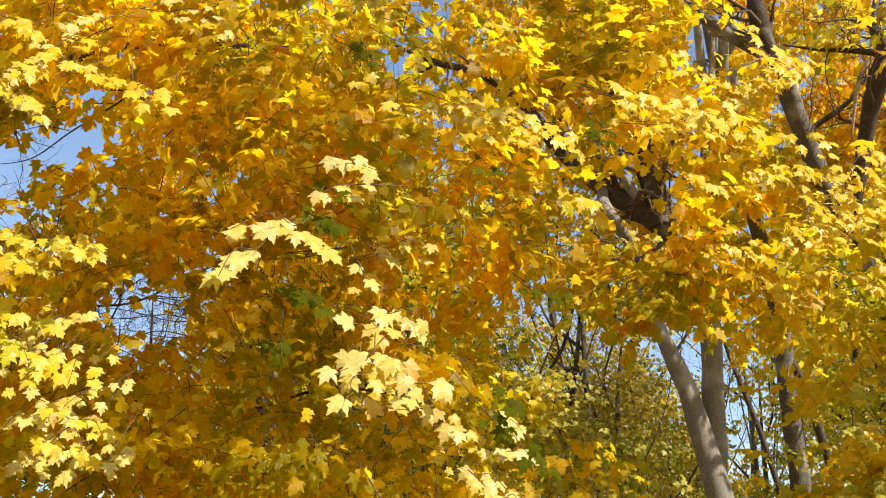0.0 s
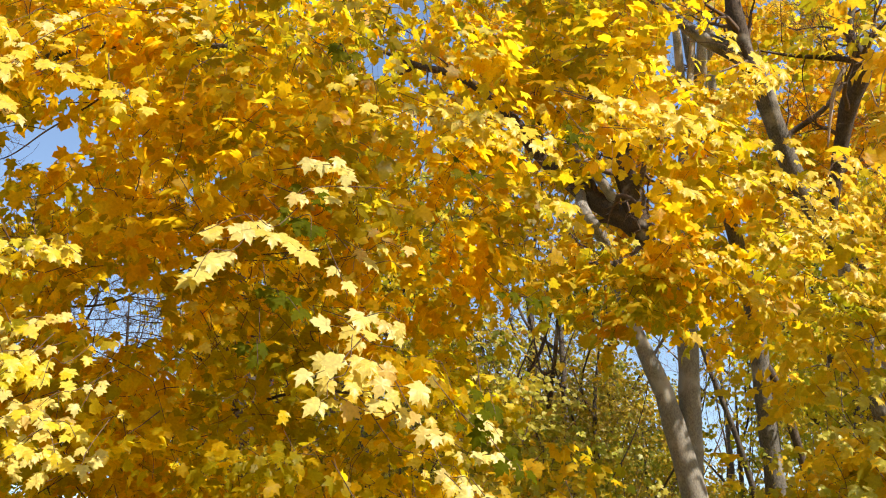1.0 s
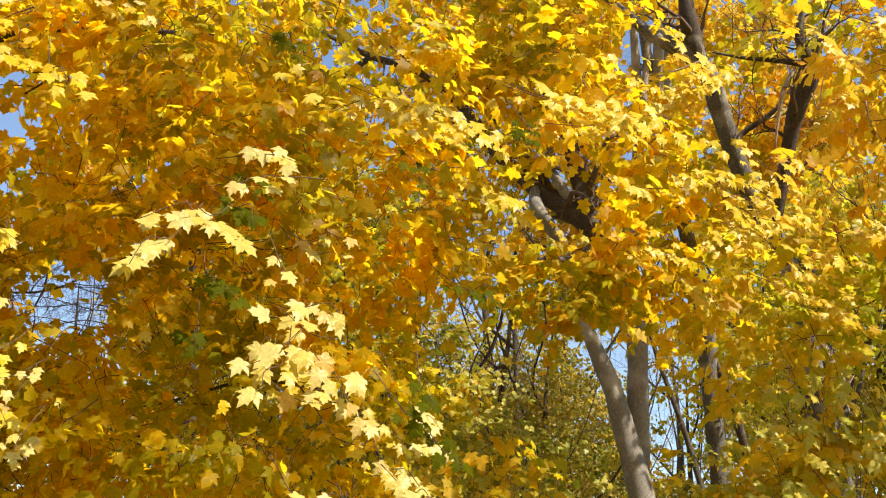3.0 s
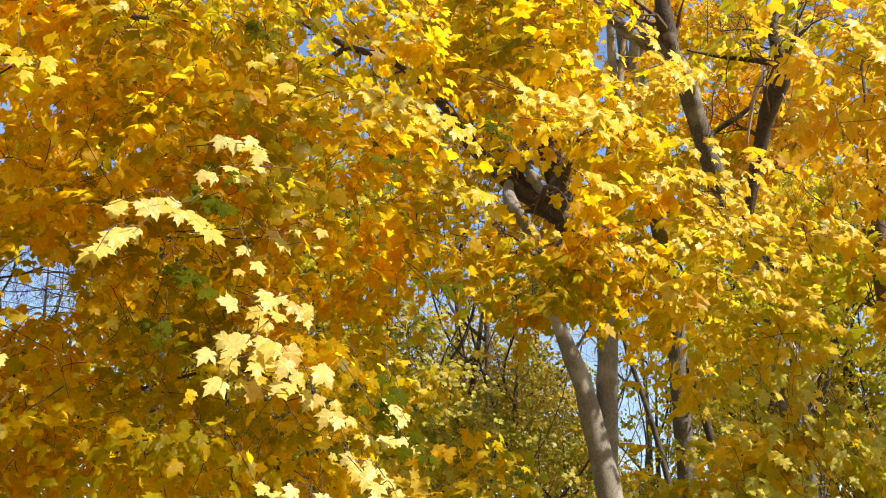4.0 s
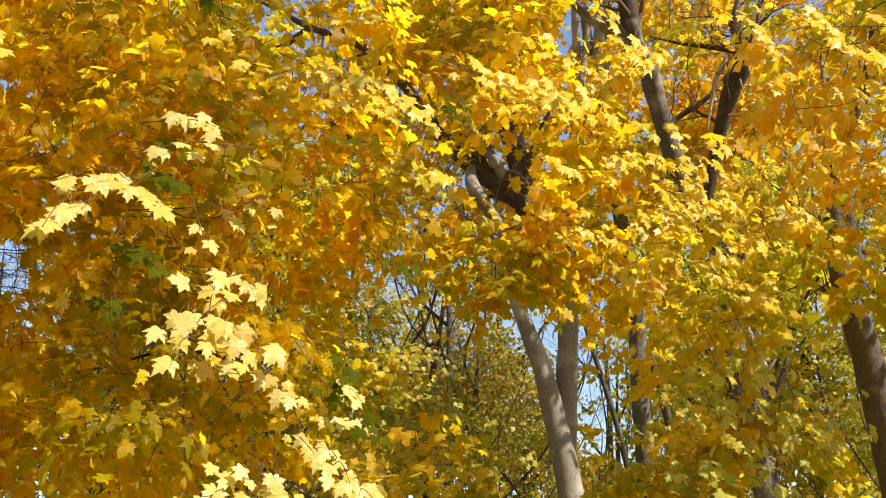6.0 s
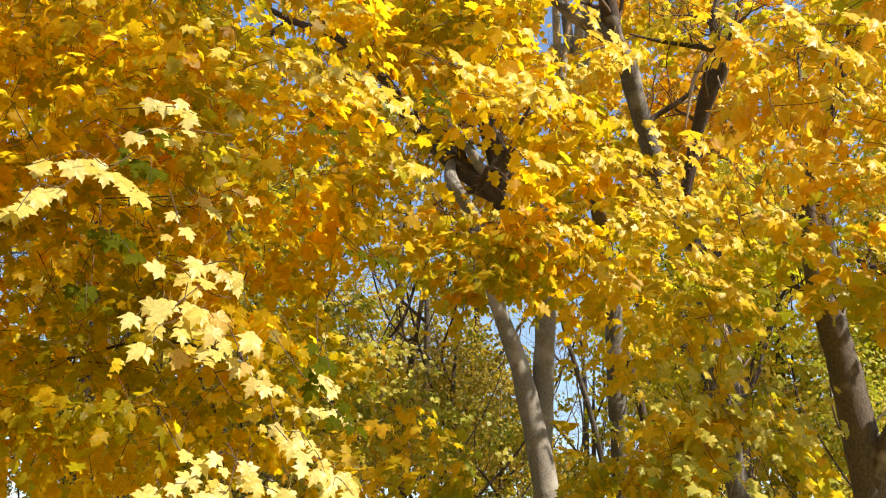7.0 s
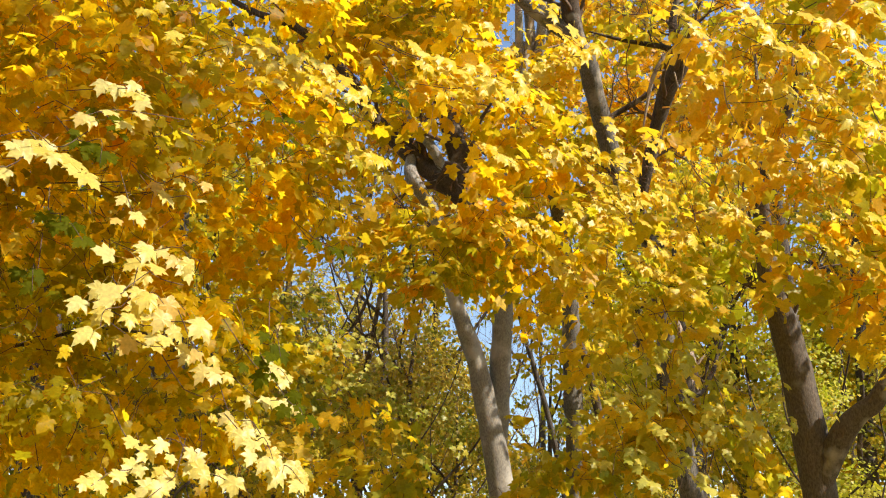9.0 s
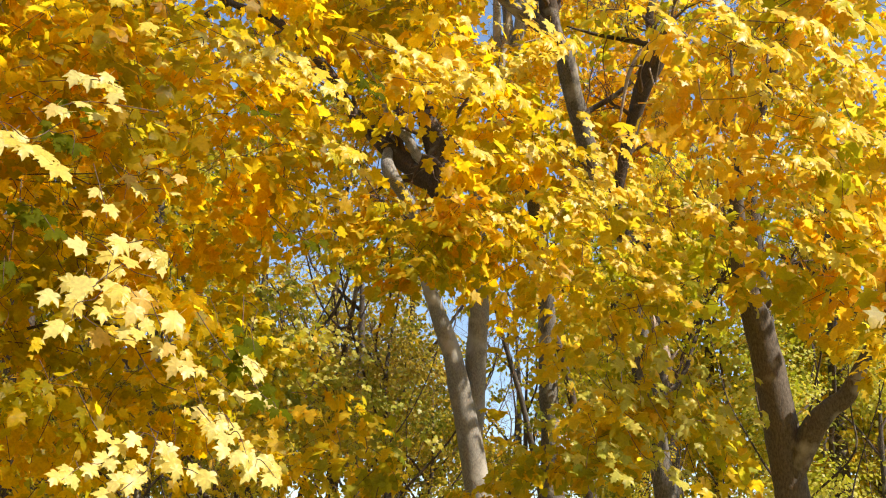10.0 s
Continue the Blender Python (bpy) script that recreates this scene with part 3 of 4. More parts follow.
# ---- near maple, whose low boughs hang in front ----
near_maple = tree("maple_tree", -6.5, 9.5, "spreading maple with dense amber leaves and drooping boughs in sunlit tints")
NEAR_TRUNK = [(-6.6, 9.6, -0.2, 0.42), (-6.5, 9.5, 0.6, 0.33), (-6.4, 9.4, 2.2, 0.29), (-6.2, 9.3, 4.0, 0.26), (-6.3, 9.2, 6.5, 0.2), (-6.2, 9.2, 9.5, 0.1)]
limb("trunk", NEAR_TRUNK, near_maple)
NEAR_LIMBS = [
    [(-6.2, 9.3, 3.6, 0.14), (-5.0, 8.9, 4.1, 0.07), (-4.2, 8.8, 4.3, 0.03), (-3.4, 8.5, 4.35, 0.012), (-2.6, 8.1, 4.25, 0.009), (-1.8, 7.6, 4.4, 0.007), (-0.6, 6.7, 4.2, 0.004)],
    [(-6.2, 9.3, 2.9, 0.10), (-4.8, 9.4, 3.5, 0.04), (-4.0, 9.3, 3.65, 0.016), (-3.2, 9.1, 3.7, 0.012), (-1.9, 8.6, 3.4, 0.012), (-1.0, 8.1, 3.5, 0.014), (-0.3, 7.0, 3.2, 0.008)],
    [(-6.3, 9.2, 5.4, 0.13), (-4.8, 8.6, 6.3, 0.09), (-3.0, 7.9, 6.6, 0.05), (-1.2, 7.3, 6.2, 0.02)],
    [(-6.3, 9.2, 6.2, 0.12), (-7.6, 10.2, 7.6, 0.07), (-8.6, 11.0, 8.2, 0.03)],
    [(-6.2, 9.3, 4.4, 0.12), (-7.6, 8.0, 5.6, 0.07), (-8.6, 7.0, 6.2, 0.03)]]
for i, pts in enumerate(NEAR_LIMBS):
    limb("limb", pts, near_maple, sides=9, steps=5)
    branchwork(pts, near_maple, 30 + i, reach=1.1, depth=2)
NEAR_LOBES = [
    (-3.05, 7.19, 6.07, 1.50), (-1.51, 6.72, 5.67, 1.50), (-2.08, 7.17, 4.47, 1.25), (-0.88, 6.45, 4.68, 1.10), (-0.02, 7.37, 4.72, 1.10),
    (-0.11, 7.85, 6.00, 1.20), (-3.36, 7.82, 4.54, 1.00)]
NEAR_LOW_LOBES = [
    (-0.13, 8.50, 2.89, 0.80), (0.11, 8.78, 3.53, 0.70), (0.51, 9.64, 4.20, 0.70),
    (-2.00, 7.75, 3.38, 1.30), (-0.98, 7.82, 2.95, 1.00), (-3.29, 8.19, 3.35, 1.30), (-0.40, 7.32, 3.61, 0.80), (0.06, 8.05, 3.16, 0.60), (-1.37, 7.72, 4.00, 1.10), (-2.49, 7.72, 2.77, 1.10)]
crown("low_foliage", NEAR_LOW_LOBES, near_maple, HONEY, MEDIUM, 17, density=7.0, count=20, size=0.102)
crown("foliage", NEAR_LOBES, near_maple, AMBER, MEDIUM, 1, density=7.5, count=20, size=0.107)
outer_leaves(NEAR_LOBES, near_maple, LIT_BRIGHT, 401, per=4, size=0.088)
outer_leaves(NEAR_LOW_LOBES, near_maple, LIT_BRIGHT, 402, per=3, size=0.08)
outer_leaves(NEAR_LOW_LOBES, near_maple, HONEY, 409, per=8, size=0.09)
NEAR_INNER = [
    (-4.01, 9.66, 4.20, 1.20), (-2.67, 9.97, 4.23, 1.20), (-2.83, 9.63, 6.79, 1.30), (-4.33, 9.46, 8.25, 1.30), (-1.37, 9.89, 5.21, 1.20),
    (-4.43, 9.79, 5.71, 1.00), (-0.87, 9.94, 7.06, 1.20), (-1.93, 10.41, 3.05, 1.10), (-3.55, 9.83, 5.75, 0.90)]
crown("inner_foliage", NEAR_INNER, near_maple, GOLD, MEDIUM, 10, density=5.0)
# a nearly bare bough against the sky
for pts in ([(-2.6, 6.9, 5.6, 0.0100), (-2.42, 6.88, 5.55, 0.0090), (-2.9, 7.05, 5.3, 0.0070), (-3.2, 7.1, 5.1, 0.0050), (-3.5, 7.0, 5.0, 0.0020)],
            [(-2.9, 7.05, 5.32, 0.0050), (-3.1, 7.0, 5.33, 0.0035), (-3.4, 6.95, 5.2, 0.0015)],
            [(-2.55, 6.95, 5.5, 0.0050), (-2.95, 7.05, 5.55, 0.0040), (-3.35, 7.0, 5.4, 0.0015)]):
    limb("branch", pts, near_maple, BARK_DARK, sides=6, lump=0.05)
crown("crown", [(-6.2, 9.4, 8.2, 2.6), (-4.4, 9.0, 8.2, 2.0), (-7.8, 8.4, 6.2, 2.2), (-5.2, 9.8, 5.6, 2.2), (-2.4, 8.8, 8.0, 1.6), (-6.8, 11.0, 5.4, 2.0)],
      near_maple, AMBER, COARSE, 2, density=2.2, size=0.15)
crown("back_foliage", [(-3.61, 11.57, 9.13, 1.2), (-2.64, 11.95, 8.15, 1.1), (-3.63, 12.29, 7.24, 1.0), (-1.97, 12.3, 7.23, 1.0), (-1.66, 11.57, 9.12, 1.1),
                       (-2.73, 12.62, 6.4, 0.9), (-1.68, 12.7, 6.18, 1.0), (-0.63, 12.55, 6.59, 0.9), (-3.9, 12.6, 4.6, 0.9), (-2.6, 12.8, 3.6, 0.9)], near_maple, AMBER, COARSE, 33, density=3.4, size=0.14)

# ---- golden maple behind it ----
behind = tree("maple_tree", -4.6, 16.4, "broad maple with dense golden leaves and brown bark")
BEHIND_TRUNK = [(-2.8, 16.6, -0.3, 0.3), (-2.8, 16.5, 2.0, 0.23), (-2.85, 16.3, 5.0, 0.19), (-3.0, 15.9, 8.5, 0.13), (-3.3, 15.4, 12.0, 0.05)]
limb("trunk", BEHIND_TRUNK, behind)
branchwork(BEHIND_TRUNK[2:], behind, 36, every=1, reach=2.0, share=0.3)
for i in range(6):
    z, sag = 6.25 + 0.17 * i, 0.12 * (-1) ** i
    pts = [(-2.9, 16.3, 5.2 + 0.15 * i, 0.03), (-3.8, 16.2 + 0.1 * i, z - 0.15, 0.014), (-4.6, 16.1 + 0.1 * i, z + sag, 0.010), (-5.4, 16.1, z, 0.007), (-6.5, 16.2, z + 0.15 + sag, 0.003)]
    limb("branch", pts, behind, BARK_DARK, sides=5)
    branchwork(pts, behind, 130 + i, every=1, reach=0.62, depth=2, rise=0.02)
BEHIND_LOBES = [
    (-7.56, 14.29, 11.82, 1.3), (-6.06, 14.50, 11.28, 1.2), (-4.54, 14.43, 11.44, 1.3), (-3.03, 14.50, 11.25, 1.3), (-1.52, 14.41, 11.51, 1.3), (-6.84, 15.78, 7.93, 1.1), 
    (-5.33, 15.65, 8.27, 1.1), (-3.99, 15.25, 9.32, 1.2), (-2.67, 15.05, 9.84, 1.2), (-3.82, 15.79, 7.91, 1.2), (-2.30, 15.59, 8.42, 1.1), (-1.55, 16.07, 7.18, 0.9), 
    (-6.48, 16.53, 5.98, 1.2), (-7.04, 16.25, 6.70, 0.9), (-3.64, 16.26, 6.67, 1.1), (-5.07, 16.73, 5.44, 1.2), (-3.46, 16.74, 5.43, 1.1), (-0.78, 15.22, 9.38, 1.1), 
    (0.37, 14.58, 11.05, 1.1)]
crown("crown", BEHIND_LOBES, behind, AMBER, COARSE, 35, density=2.8, count=18, size=0.14)

# low hanging boughs between the stems
LOW_NEAR_A = [(1.18, 9.46, 3.15, 0.45), (1.53, 9.27, 2.83, 0.50), (1.12, 9.15, 2.50, 0.50), (1.85, 9.26, 2.48, 0.45), (0.58, 8.99, 2.51, 0.50)]
LOW_NEAR_B = [(3.15, 9.54, 2.82, 0.45), (3.61, 9.36, 2.97, 0.45), (3.30, 9.00, 2.50, 0.45), (3.87, 8.78, 2.55, 0.50), (3.03, 10.13, 2.55, 0.40)]

# ---- twin-stemmed maple ----
twin = tree("maple_tree", 4.3, 15.5, "twin-stemmed maple with pale grey bark and golden leaves")
A_LEFT = [(4.35, 15.4, -0.3, 0.224), (4.30, 15.35, 1.5, 0.20), (4.06, 15.32, 3.51, 0.195), (3.90, 15.29, 4.27, 0.178), (3.66, 15.17, 5.19, 0.150),
          (3.33, 15.03, 5.96, 0.109), (2.95, 14.74, 7.05, 0.100)]
A_RIGHT = [(4.5, 15.7, -0.3, 0.210), (4.42, 15.65, 1.5, 0.168), (4.13, 15.66, 3.54, 0.172), (4.12, 15.46, 4.5, 0.174), (4.12, 15.40, 4.89, 0.172), (4.13, 15.17, 5.90, 0.156),
           (4.08, 15.03, 6.41, 0.145), (3.99, 14.70, 7.41, 0.120), (4.2, 14.4, 9.0, 0.077), (4.5, 14.3, 11.0, 0.042)]
A_FORK = [(3.99, 14.70, 7.10, 0.10), (3.55, 14.6, 7.30, 0.14), (3.25, 14.47, 7.58, 0.15), (2.90, 14.42, 7.85, 0.16), (2.56, 14.41, 8.08, 0.15), (1.78, 14.21, 8.73, 0.095),
          (1.43, 14.01, 9.19, 0.085), (0.60, 13.74, 9.78, 0.065), (-0.10, 13.65, 9.94, 0.05), (-1.05, 13.39, 10.29, 0.025)]
A_UP = [(3.34, 14.45, 7.50, 0.19), (3.24, 14.25, 8.05, 0.185), (3.08, 14.12, 8.45, 0.16), (2.90, 13.98, 8.85, 0.13), (2.67, 13.82, 9.3, 0.09), (2.57, 13.40, 9.96, 0.07), (2.60, 12.98, 10.9, 0.04)]
A_SIDE = [(-0.10, 13.65, 9.94, 0.05), (-0.80, 13.85, 9.57, 0.045), (-1.23, 13.65, 9.85, 0.03), (-1.9, 13.4, 10.0, 0.012)]
A_LOW = [(3.3, 14.6, 6.9, 0.06), (2.63, 13.85, 6.73, 0.05), (1.66, 14.01, 6.69, 0.03), (1.0, 13.9, 6.8, 0.01)]
A_PALE = [(3.05, 14.82, 6.80, 0.10), (2.93, 14.57, 7.18, 0.100), (2.69, 14.36, 7.45, 0.105), (2.48, 14.17, 7.65, 0.115), (2.45, 14.28, 7.93, 0.090), (2.58, 14.44, 8.36, 0.060)]
A_SPUR = [(3.09, 14.50, 7.79, 0.060), (2.94, 14.27, 7.95, 0.075), (2.76, 14.09, 8.15, 0.080), (2.59, 14.02, 8.33, 0.080), (2.41, 13.94, 8.53, 0.075), (2.30, 13.95, 8.80, 0.060), (2.27, 13.97, 9.30, 0.040)]
# sunlight on these two limbs is in their lighter bark colour
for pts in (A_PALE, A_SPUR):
    limb("limb", pts, twin, BARK_GREY_LIT, sides=12, label="grey limb with sunlight put into its bark colour")
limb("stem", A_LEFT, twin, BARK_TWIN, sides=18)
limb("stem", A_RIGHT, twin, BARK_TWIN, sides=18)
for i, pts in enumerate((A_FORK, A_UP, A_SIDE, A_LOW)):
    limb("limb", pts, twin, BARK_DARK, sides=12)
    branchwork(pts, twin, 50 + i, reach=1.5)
TWIN_LOBES = [(1.78, 10.26, 5.14, 0.80), (0.64, 9.39, 4.97, 0.90), (2.53, 10.59, 5.31, 0.70)]
outer_leaves(TWIN_LOBES, twin, LIT_BRIGHT, 406, per=9)
crown("foliage", TWIN_LOBES, twin, MIXED, MEDIUM, 3, density=6.5)
crown("foliage", [(1.09, 8.86, 6.11, 1.10), (1.30, 9.23, 7.44, 1.20), (2.36, 9.88, 7.98, 1.00), (2.97, 10.49, 5.28, 0.70), (1.80, 8.89, 6.89, 0.90)],
      twin, AMBER, MEDIUM, 18, density=6.5)
crown("crown", [(2.5, 14.2, 10.6, 2.2), (4.4, 15.2, 11.0, 2.4), (0.4, 14.0, 11.4, 2.0), (3.2, 15.4, 8.6, 1.5), (5.4, 16.6, 9.4, 1.8), (1.4, 16.0, 9.6, 1.8)],
      twin, GOLD, COARSE, 4, density=3.0, size=0.14)
TWIN_LOW = [(0.65, 13.53, 5.14, 0.80), (0.74, 11.78, 3.74, 0.80), (1.50, 12.25, 3.55, 0.70), (2.22, 12.17, 3.40, 0.60), (1.42, 14.60, 4.74, 0.80), (0.43, 10.89, 3.11, 0.70)]
outer_leaves(TWIN_LOW, twin, LIT_LIME, 407, per=18, size=0.075)
crown("low_foliage", TWIN_LOW, twin, OLIVE, MEDIUM, 13, density=7.0, count=26, size=0.095)
crown("back_foliage", [(3.40, 16.15, 8.78, 1.00), (4.50, 15.54, 9.50, 1.00), (2.73, 16.54, 8.15, 1.00), (5.48, 14.15, 9.27, 1.10), (7.09, 13.72, 8.94, 1.20), (7.70, 14.28, 7.05, 1.00)], twin, GOLD, COARSE, 14, density=3.0, size=0.14)

# a full bough added in the sun's path, only to shade the stems
crown("back_foliage", [(6.0, 13.4, 8.1, 0.8), (6.5, 13.3, 8.7, 0.8), (5.8, 13.5, 7.4, 0.55), (6.9, 13.0, 8.2, 0.7), (6.6, 12.9, 7.4, 0.6)], twin, GOLD, MEDIUM, 44, density=7.0, count=20, size=0.12)
crown("foliage", [(1.70, 8.83, 4.81, 0.42), (1.99, 8.93, 4.57, 0.40), (1.86, 9.0, 4.42, 0.34), (2.25, 8.89, 4.72, 0.40), (2.30, 8.96, 5.05, 0.3), (2.14, 9.00, 4.95, 0.3)], twin, GOLD, MEDIUM, 31, density=7.0, count=18, reach=0.26, size=0.12)
crown("low_foliage", LOW_NEAR_A, twin, MIXED, MEDIUM, 21, density=11.0, count=18, reach=0.26, size=0.115)

# ---- leaning maple ----
leaning = tree("maple_tree", 5.7, 11.9, "leaning maple with grey-brown bark, forked top and golden leaves")
B_MAIN = [(5.75, 11.95, -0.3, 0.22), (5.70, 11.9, 1.2, 0.150), (5.62, 11.83, 2.67, 0.146), (5.53, 11.80, 3.22, 0.136), (5.29, 11.59, 4.72, 0.112),
          (5.10, 11.36, 5.67, 0.111), (4.92, 11.28, 6.08, 0.110), (4.56, 11.13, 6.76, 0.116), (4.27, 10.87, 7.47, 0.122), (3.98, 10.61, 8.09, 0.115),
          (3.35, 10.55, 8.49, 0.082), (2.5, 10.4, 9.2, 0.025)]
B_UP = [(4.02, 10.64, 8.0, 0.115), (3.87, 10.51, 8.33, 0.115), (3.80, 10.39, 8.60, 0.105), (3.69, 10.21, 9.4, 0.040), (3.6, 10.2, 10.4, 0.016)]
B_RIGHT = [(5.0, 11.3, 5.8, 0.076), (4.74, 10.85, 5.95, 0.062), (4.80, 10.42, 6.77, 0.080), (4.88, 10.10, 7.30, 0.105), (4.98, 9.86, 7.63, 0.100), (4.84, 9.74, 8.0, 0.050), (5.07, 9.42, 8.8, 0.017)]
B_ARM = [(4.97, 9.84, 7.66, 0.045), (4.75, 9.90, 7.74, 0.035), (4.29, 10.02, 7.85, 0.022), (3.9, 10.0, 7.9, 0.008)]
B_BACK = [(4.5, 11.1, 7.1, 0.05), (4.78, 11.74, 7.72, 0.04), (5.17, 11.45, 7.95, 0.035), (5.6, 11.20, 8.5, 0.015)]
limb("trunk", B_MAIN, leaning, BARK_PALE, sides=16)
for i, pts in enumerate((B_UP, B_RIGHT, B_ARM, B_BACK)):
    limb("limb", pts, leaning, BARK_DARK, sides=10)
    branchwork(pts, leaning, 70 + i, reach=1.0)
# a bleached broken limb with splinters
limb("dead_limb", [(5.18, 11.5, 5.3, 0.05), (5.5, 12.0, 5.35, 0.055), (5.79, 12.39, 5.11, 0.06), (6.0, 12.43, 4.6, 0.065), (6.05, 12.46, 4.4, 0.05)], leaning, DEAD, sides=9, label="bleached broken limb")
for dx, dz in ((-0.05, -0.22), (0.03, -0.3), (0.1, 0.12), (0.16, 0.2), (-0.08, 0.1)):
    limb("splinter", [(6.03, 12.45, 4.48, 0.03), (6.03 + dx * 0.6, 12.43, 4.48 + dz * 0.6, 0.02), (6.03 + dx, 12.40, 4.48 + dz, 0.004)], leaning, DEAD, sides=5, steps=3)
LEANING_LOBES = [(1.93, 7.79, 5.67, 1.00), (3.19, 9.83, 5.35, 1.10), (2.70, 8.65, 5.82, 0.90), (3.51, 9.50, 5.90, 0.60)]
outer_leaves(LEANING_LOBES, leaning, LIT_BRIGHT, 404, per=12)
crown("foliage", LEANING_LOBES, leaning, AMBER, MEDIUM, 5, density=5.4)
LEMON_LOBES = [(3.55, 8.94, 4.34, 1.00), (4.74, 9.54, 4.78, 0.90), (3.91, 8.72, 4.87, 0.75), (4.29, 9.27, 4.48, 0.60)]
outer_leaves(LEMON_LOBES, leaning, LIT_BRIGHT, 405, per=9)
crown("foliage", LEMON_LOBES, leaning, LEMON, MEDIUM, 19, density=5.4)
outer_leaves([(3.77, 8.23, 3.78, 0.40), (3.95, 8.38, 3.16, 0.40), (4.21, 8.39, 2.98, 0.40), (3.72, 8.46, 3.08, 0.40), (3.61, 9.40, 2.62, 0.70), (4.50, 8.42, 2.94, 0.70)], leaning, LIT_LIME, 408, per=20, size=0.09)
crown("low_foliage", [(3.77, 8.23, 3.78, 0.36), (3.95, 8.38, 3.16, 0.36), (4.21, 8.39, 2.98, 0.36), (3.72, 8.46, 3.08, 0.40)], leaning, LEMON, MEDIUM, 32, density=6.0, count=18, reach=0.26, size=0.115)
crown("low_foliage", LOW_NEAR_B, leaning, MIXED, MEDIUM, 22, density=6.5, count=18, reach=0.26, size=0.115)
crown("low_foliage", [(3.76, 8.23, 2.83, 0.80), (3.61, 9.40, 2.62, 0.70), (4.50, 8.42, 2.94, 0.70), (4.18, 8.51, 3.29, 0.60)], leaning, MIXED, MEDIUM, 15, density=5.0)
# its fourth lobe is added to shade the twin stems
crown("crown", [(4.0, 11.2, 10.4, 2.0), (6.6, 11.6, 10.6, 1.5), (5.6, 12.8, 6.2, 0.9), (7.9, 12.7, 9.2, 1.3), (2.6, 11.0, 10.2, 1.5)], leaning, GOLD, COARSE, 6, density=2.4)
crown("back_foliage", [(5.68, 13.28, 10.26, 0.9), (6.19, 13.68, 9.21, 0.8), (5.92, 13.99, 8.41, 0.7), (6.71, 13.31, 10.17, 0.9)], leaning, GOLD, COARSE, 37, density=3.2, size=0.12)

# ---- tall maple whose crown closes the view between the others ----
tall = tree("maple_tree", 9.4, 15.0, "tall maple with thin grey trunk and deep golden crown")
TALL = [(9.03, 14.86, -0.3, 0.2), (9.03, 14.86, 3.0, 0.15), (8.93, 14.86, 7.0, 0.12), (8.73, 14.56, 11.5, 0.05)]
limb("trunk", TALL, tall)
branchwork(TALL[1:], tall, 160, every=1, reach=2.2, share=0.3)
TALL_LOBES = [
    (5.13, 14.03, 11.08, 1.0), (5.86, 14.10, 10.90, 1.0), (6.59, 14.20, 10.64, 1.0), (6.13, 14.43, 10.04, 1.0), (6.95, 14.57, 9.70, 1.0), (6.40, 14.83, 9.02, 1.0), (5.66, 15.06, 8.42, 1.0), (7.03, 15.06, 8.41, 1.0),
    (6.42, 12.49, 9.99, 1.1), (7.11, 12.40, 9.83, 1.1), (7.80, 12.31, 9.67, 1.1), (8.53, 12.04, 10.00, 1.1), (9.31, 11.95, 9.76, 1.1), (7.45, 12.70, 8.77, 1.1), (8.37, 12.47, 8.86, 1.1), (9.22, 12.34, 8.70, 1.1), (7.95, 12.96, 7.71, 1.1), (8.88, 12.76, 7.72, 1.1), (9.65, 12.65, 7.56, 1.1), (7.01, 13.11, 7.87, 1.1),
    (1.16, 14.94, 11.50, 1.0), (2.13, 14.95, 11.50, 1.0), (3.01, 14.91, 11.58, 1.0), (3.69, 15.02, 11.30, 1.0), (2.51, 15.33, 10.50, 1.0)]
crown("crown", TALL_LOBES, tall, GOLD, COARSE, 39, density=3.2, count=18, size=0.125)

# ---- stout maple ----
stout = tree("maple_tree", 6.0, 9.5, "stout maple with brown bark, low side limb and golden leaves")
C_MAIN = [(6.1, 9.6, -0.3, 0.332), (6.0, 9.52, 0.8, 0.241), (5.90, 9.47, 2.1, 0.193), (5.88, 9.44, 2.53, 0.178), (5.83, 9.41, 2.97, 0.175), (5.75, 9.37, 3.45, 0.167),
          (5.70, 9.34, 3.76, 0.164), (5.64, 9.32, 4.05, 0.150), (5.55, 9.26, 4.33, 0.131), (5.45, 9.2, 4.58, 0.111), (5.36, 9.11, 5.19, 0.093), (5.28, 8.92, 5.62, 0.068),
          (5.42, 9.05, 6.4, 0.037), (5.6, 9.3, 7.4, 0.012)]
PALE_TWIGS = [
    [(3.38, 5.91, 4.98, 0.0060), (3.42, 5.97, 4.84, 0.0043), (3.51, 6.00, 4.70, 0.0025)],
    [(3.69, 5.76, 4.94, 0.0060), (3.75, 5.78, 4.84, 0.0048), (3.87, 5.74, 4.79, 0.0037), (3.98, 5.68, 4.76, 0.0025)],
    [(3.06, 6.01, 5.08, 0.0060), (3.11, 6.05, 4.97, 0.0048), (3.12, 5.94, 5.14, 0.0037), (3.15, 5.89, 5.21, 0.0025)],
    [(4.63, 9.55, 7.43, 0.0300), (4.50, 9.64, 7.17, 0.0260), (4.46, 9.74, 6.91, 0.0200), (4.43, 9.86, 6.60, 0.0100)],
    [(3.28, 10.20, 7.68, 0.0080), (3.54, 10.17, 7.76, 0.0130), (3.78, 10.13, 7.85, 0.0160)],
    [(3.66, 5.60, 5.42, 0.0060), (3.72, 5.59, 5.37, 0.0043), (3.76, 5.57, 5.37, 0.0025)]]
# out-of-view limb that carries the added shading crowns
C_SHADE_ARM = [(6.6, 8.5, 4.2, 0.055), (6.9, 8.4, 4.5, 0.05), (7.5, 8.1, 5.2, 0.045), (8.4, 7.8, 6.2, 0.035), (9.2, 7.6, 7.2, 0.015)]
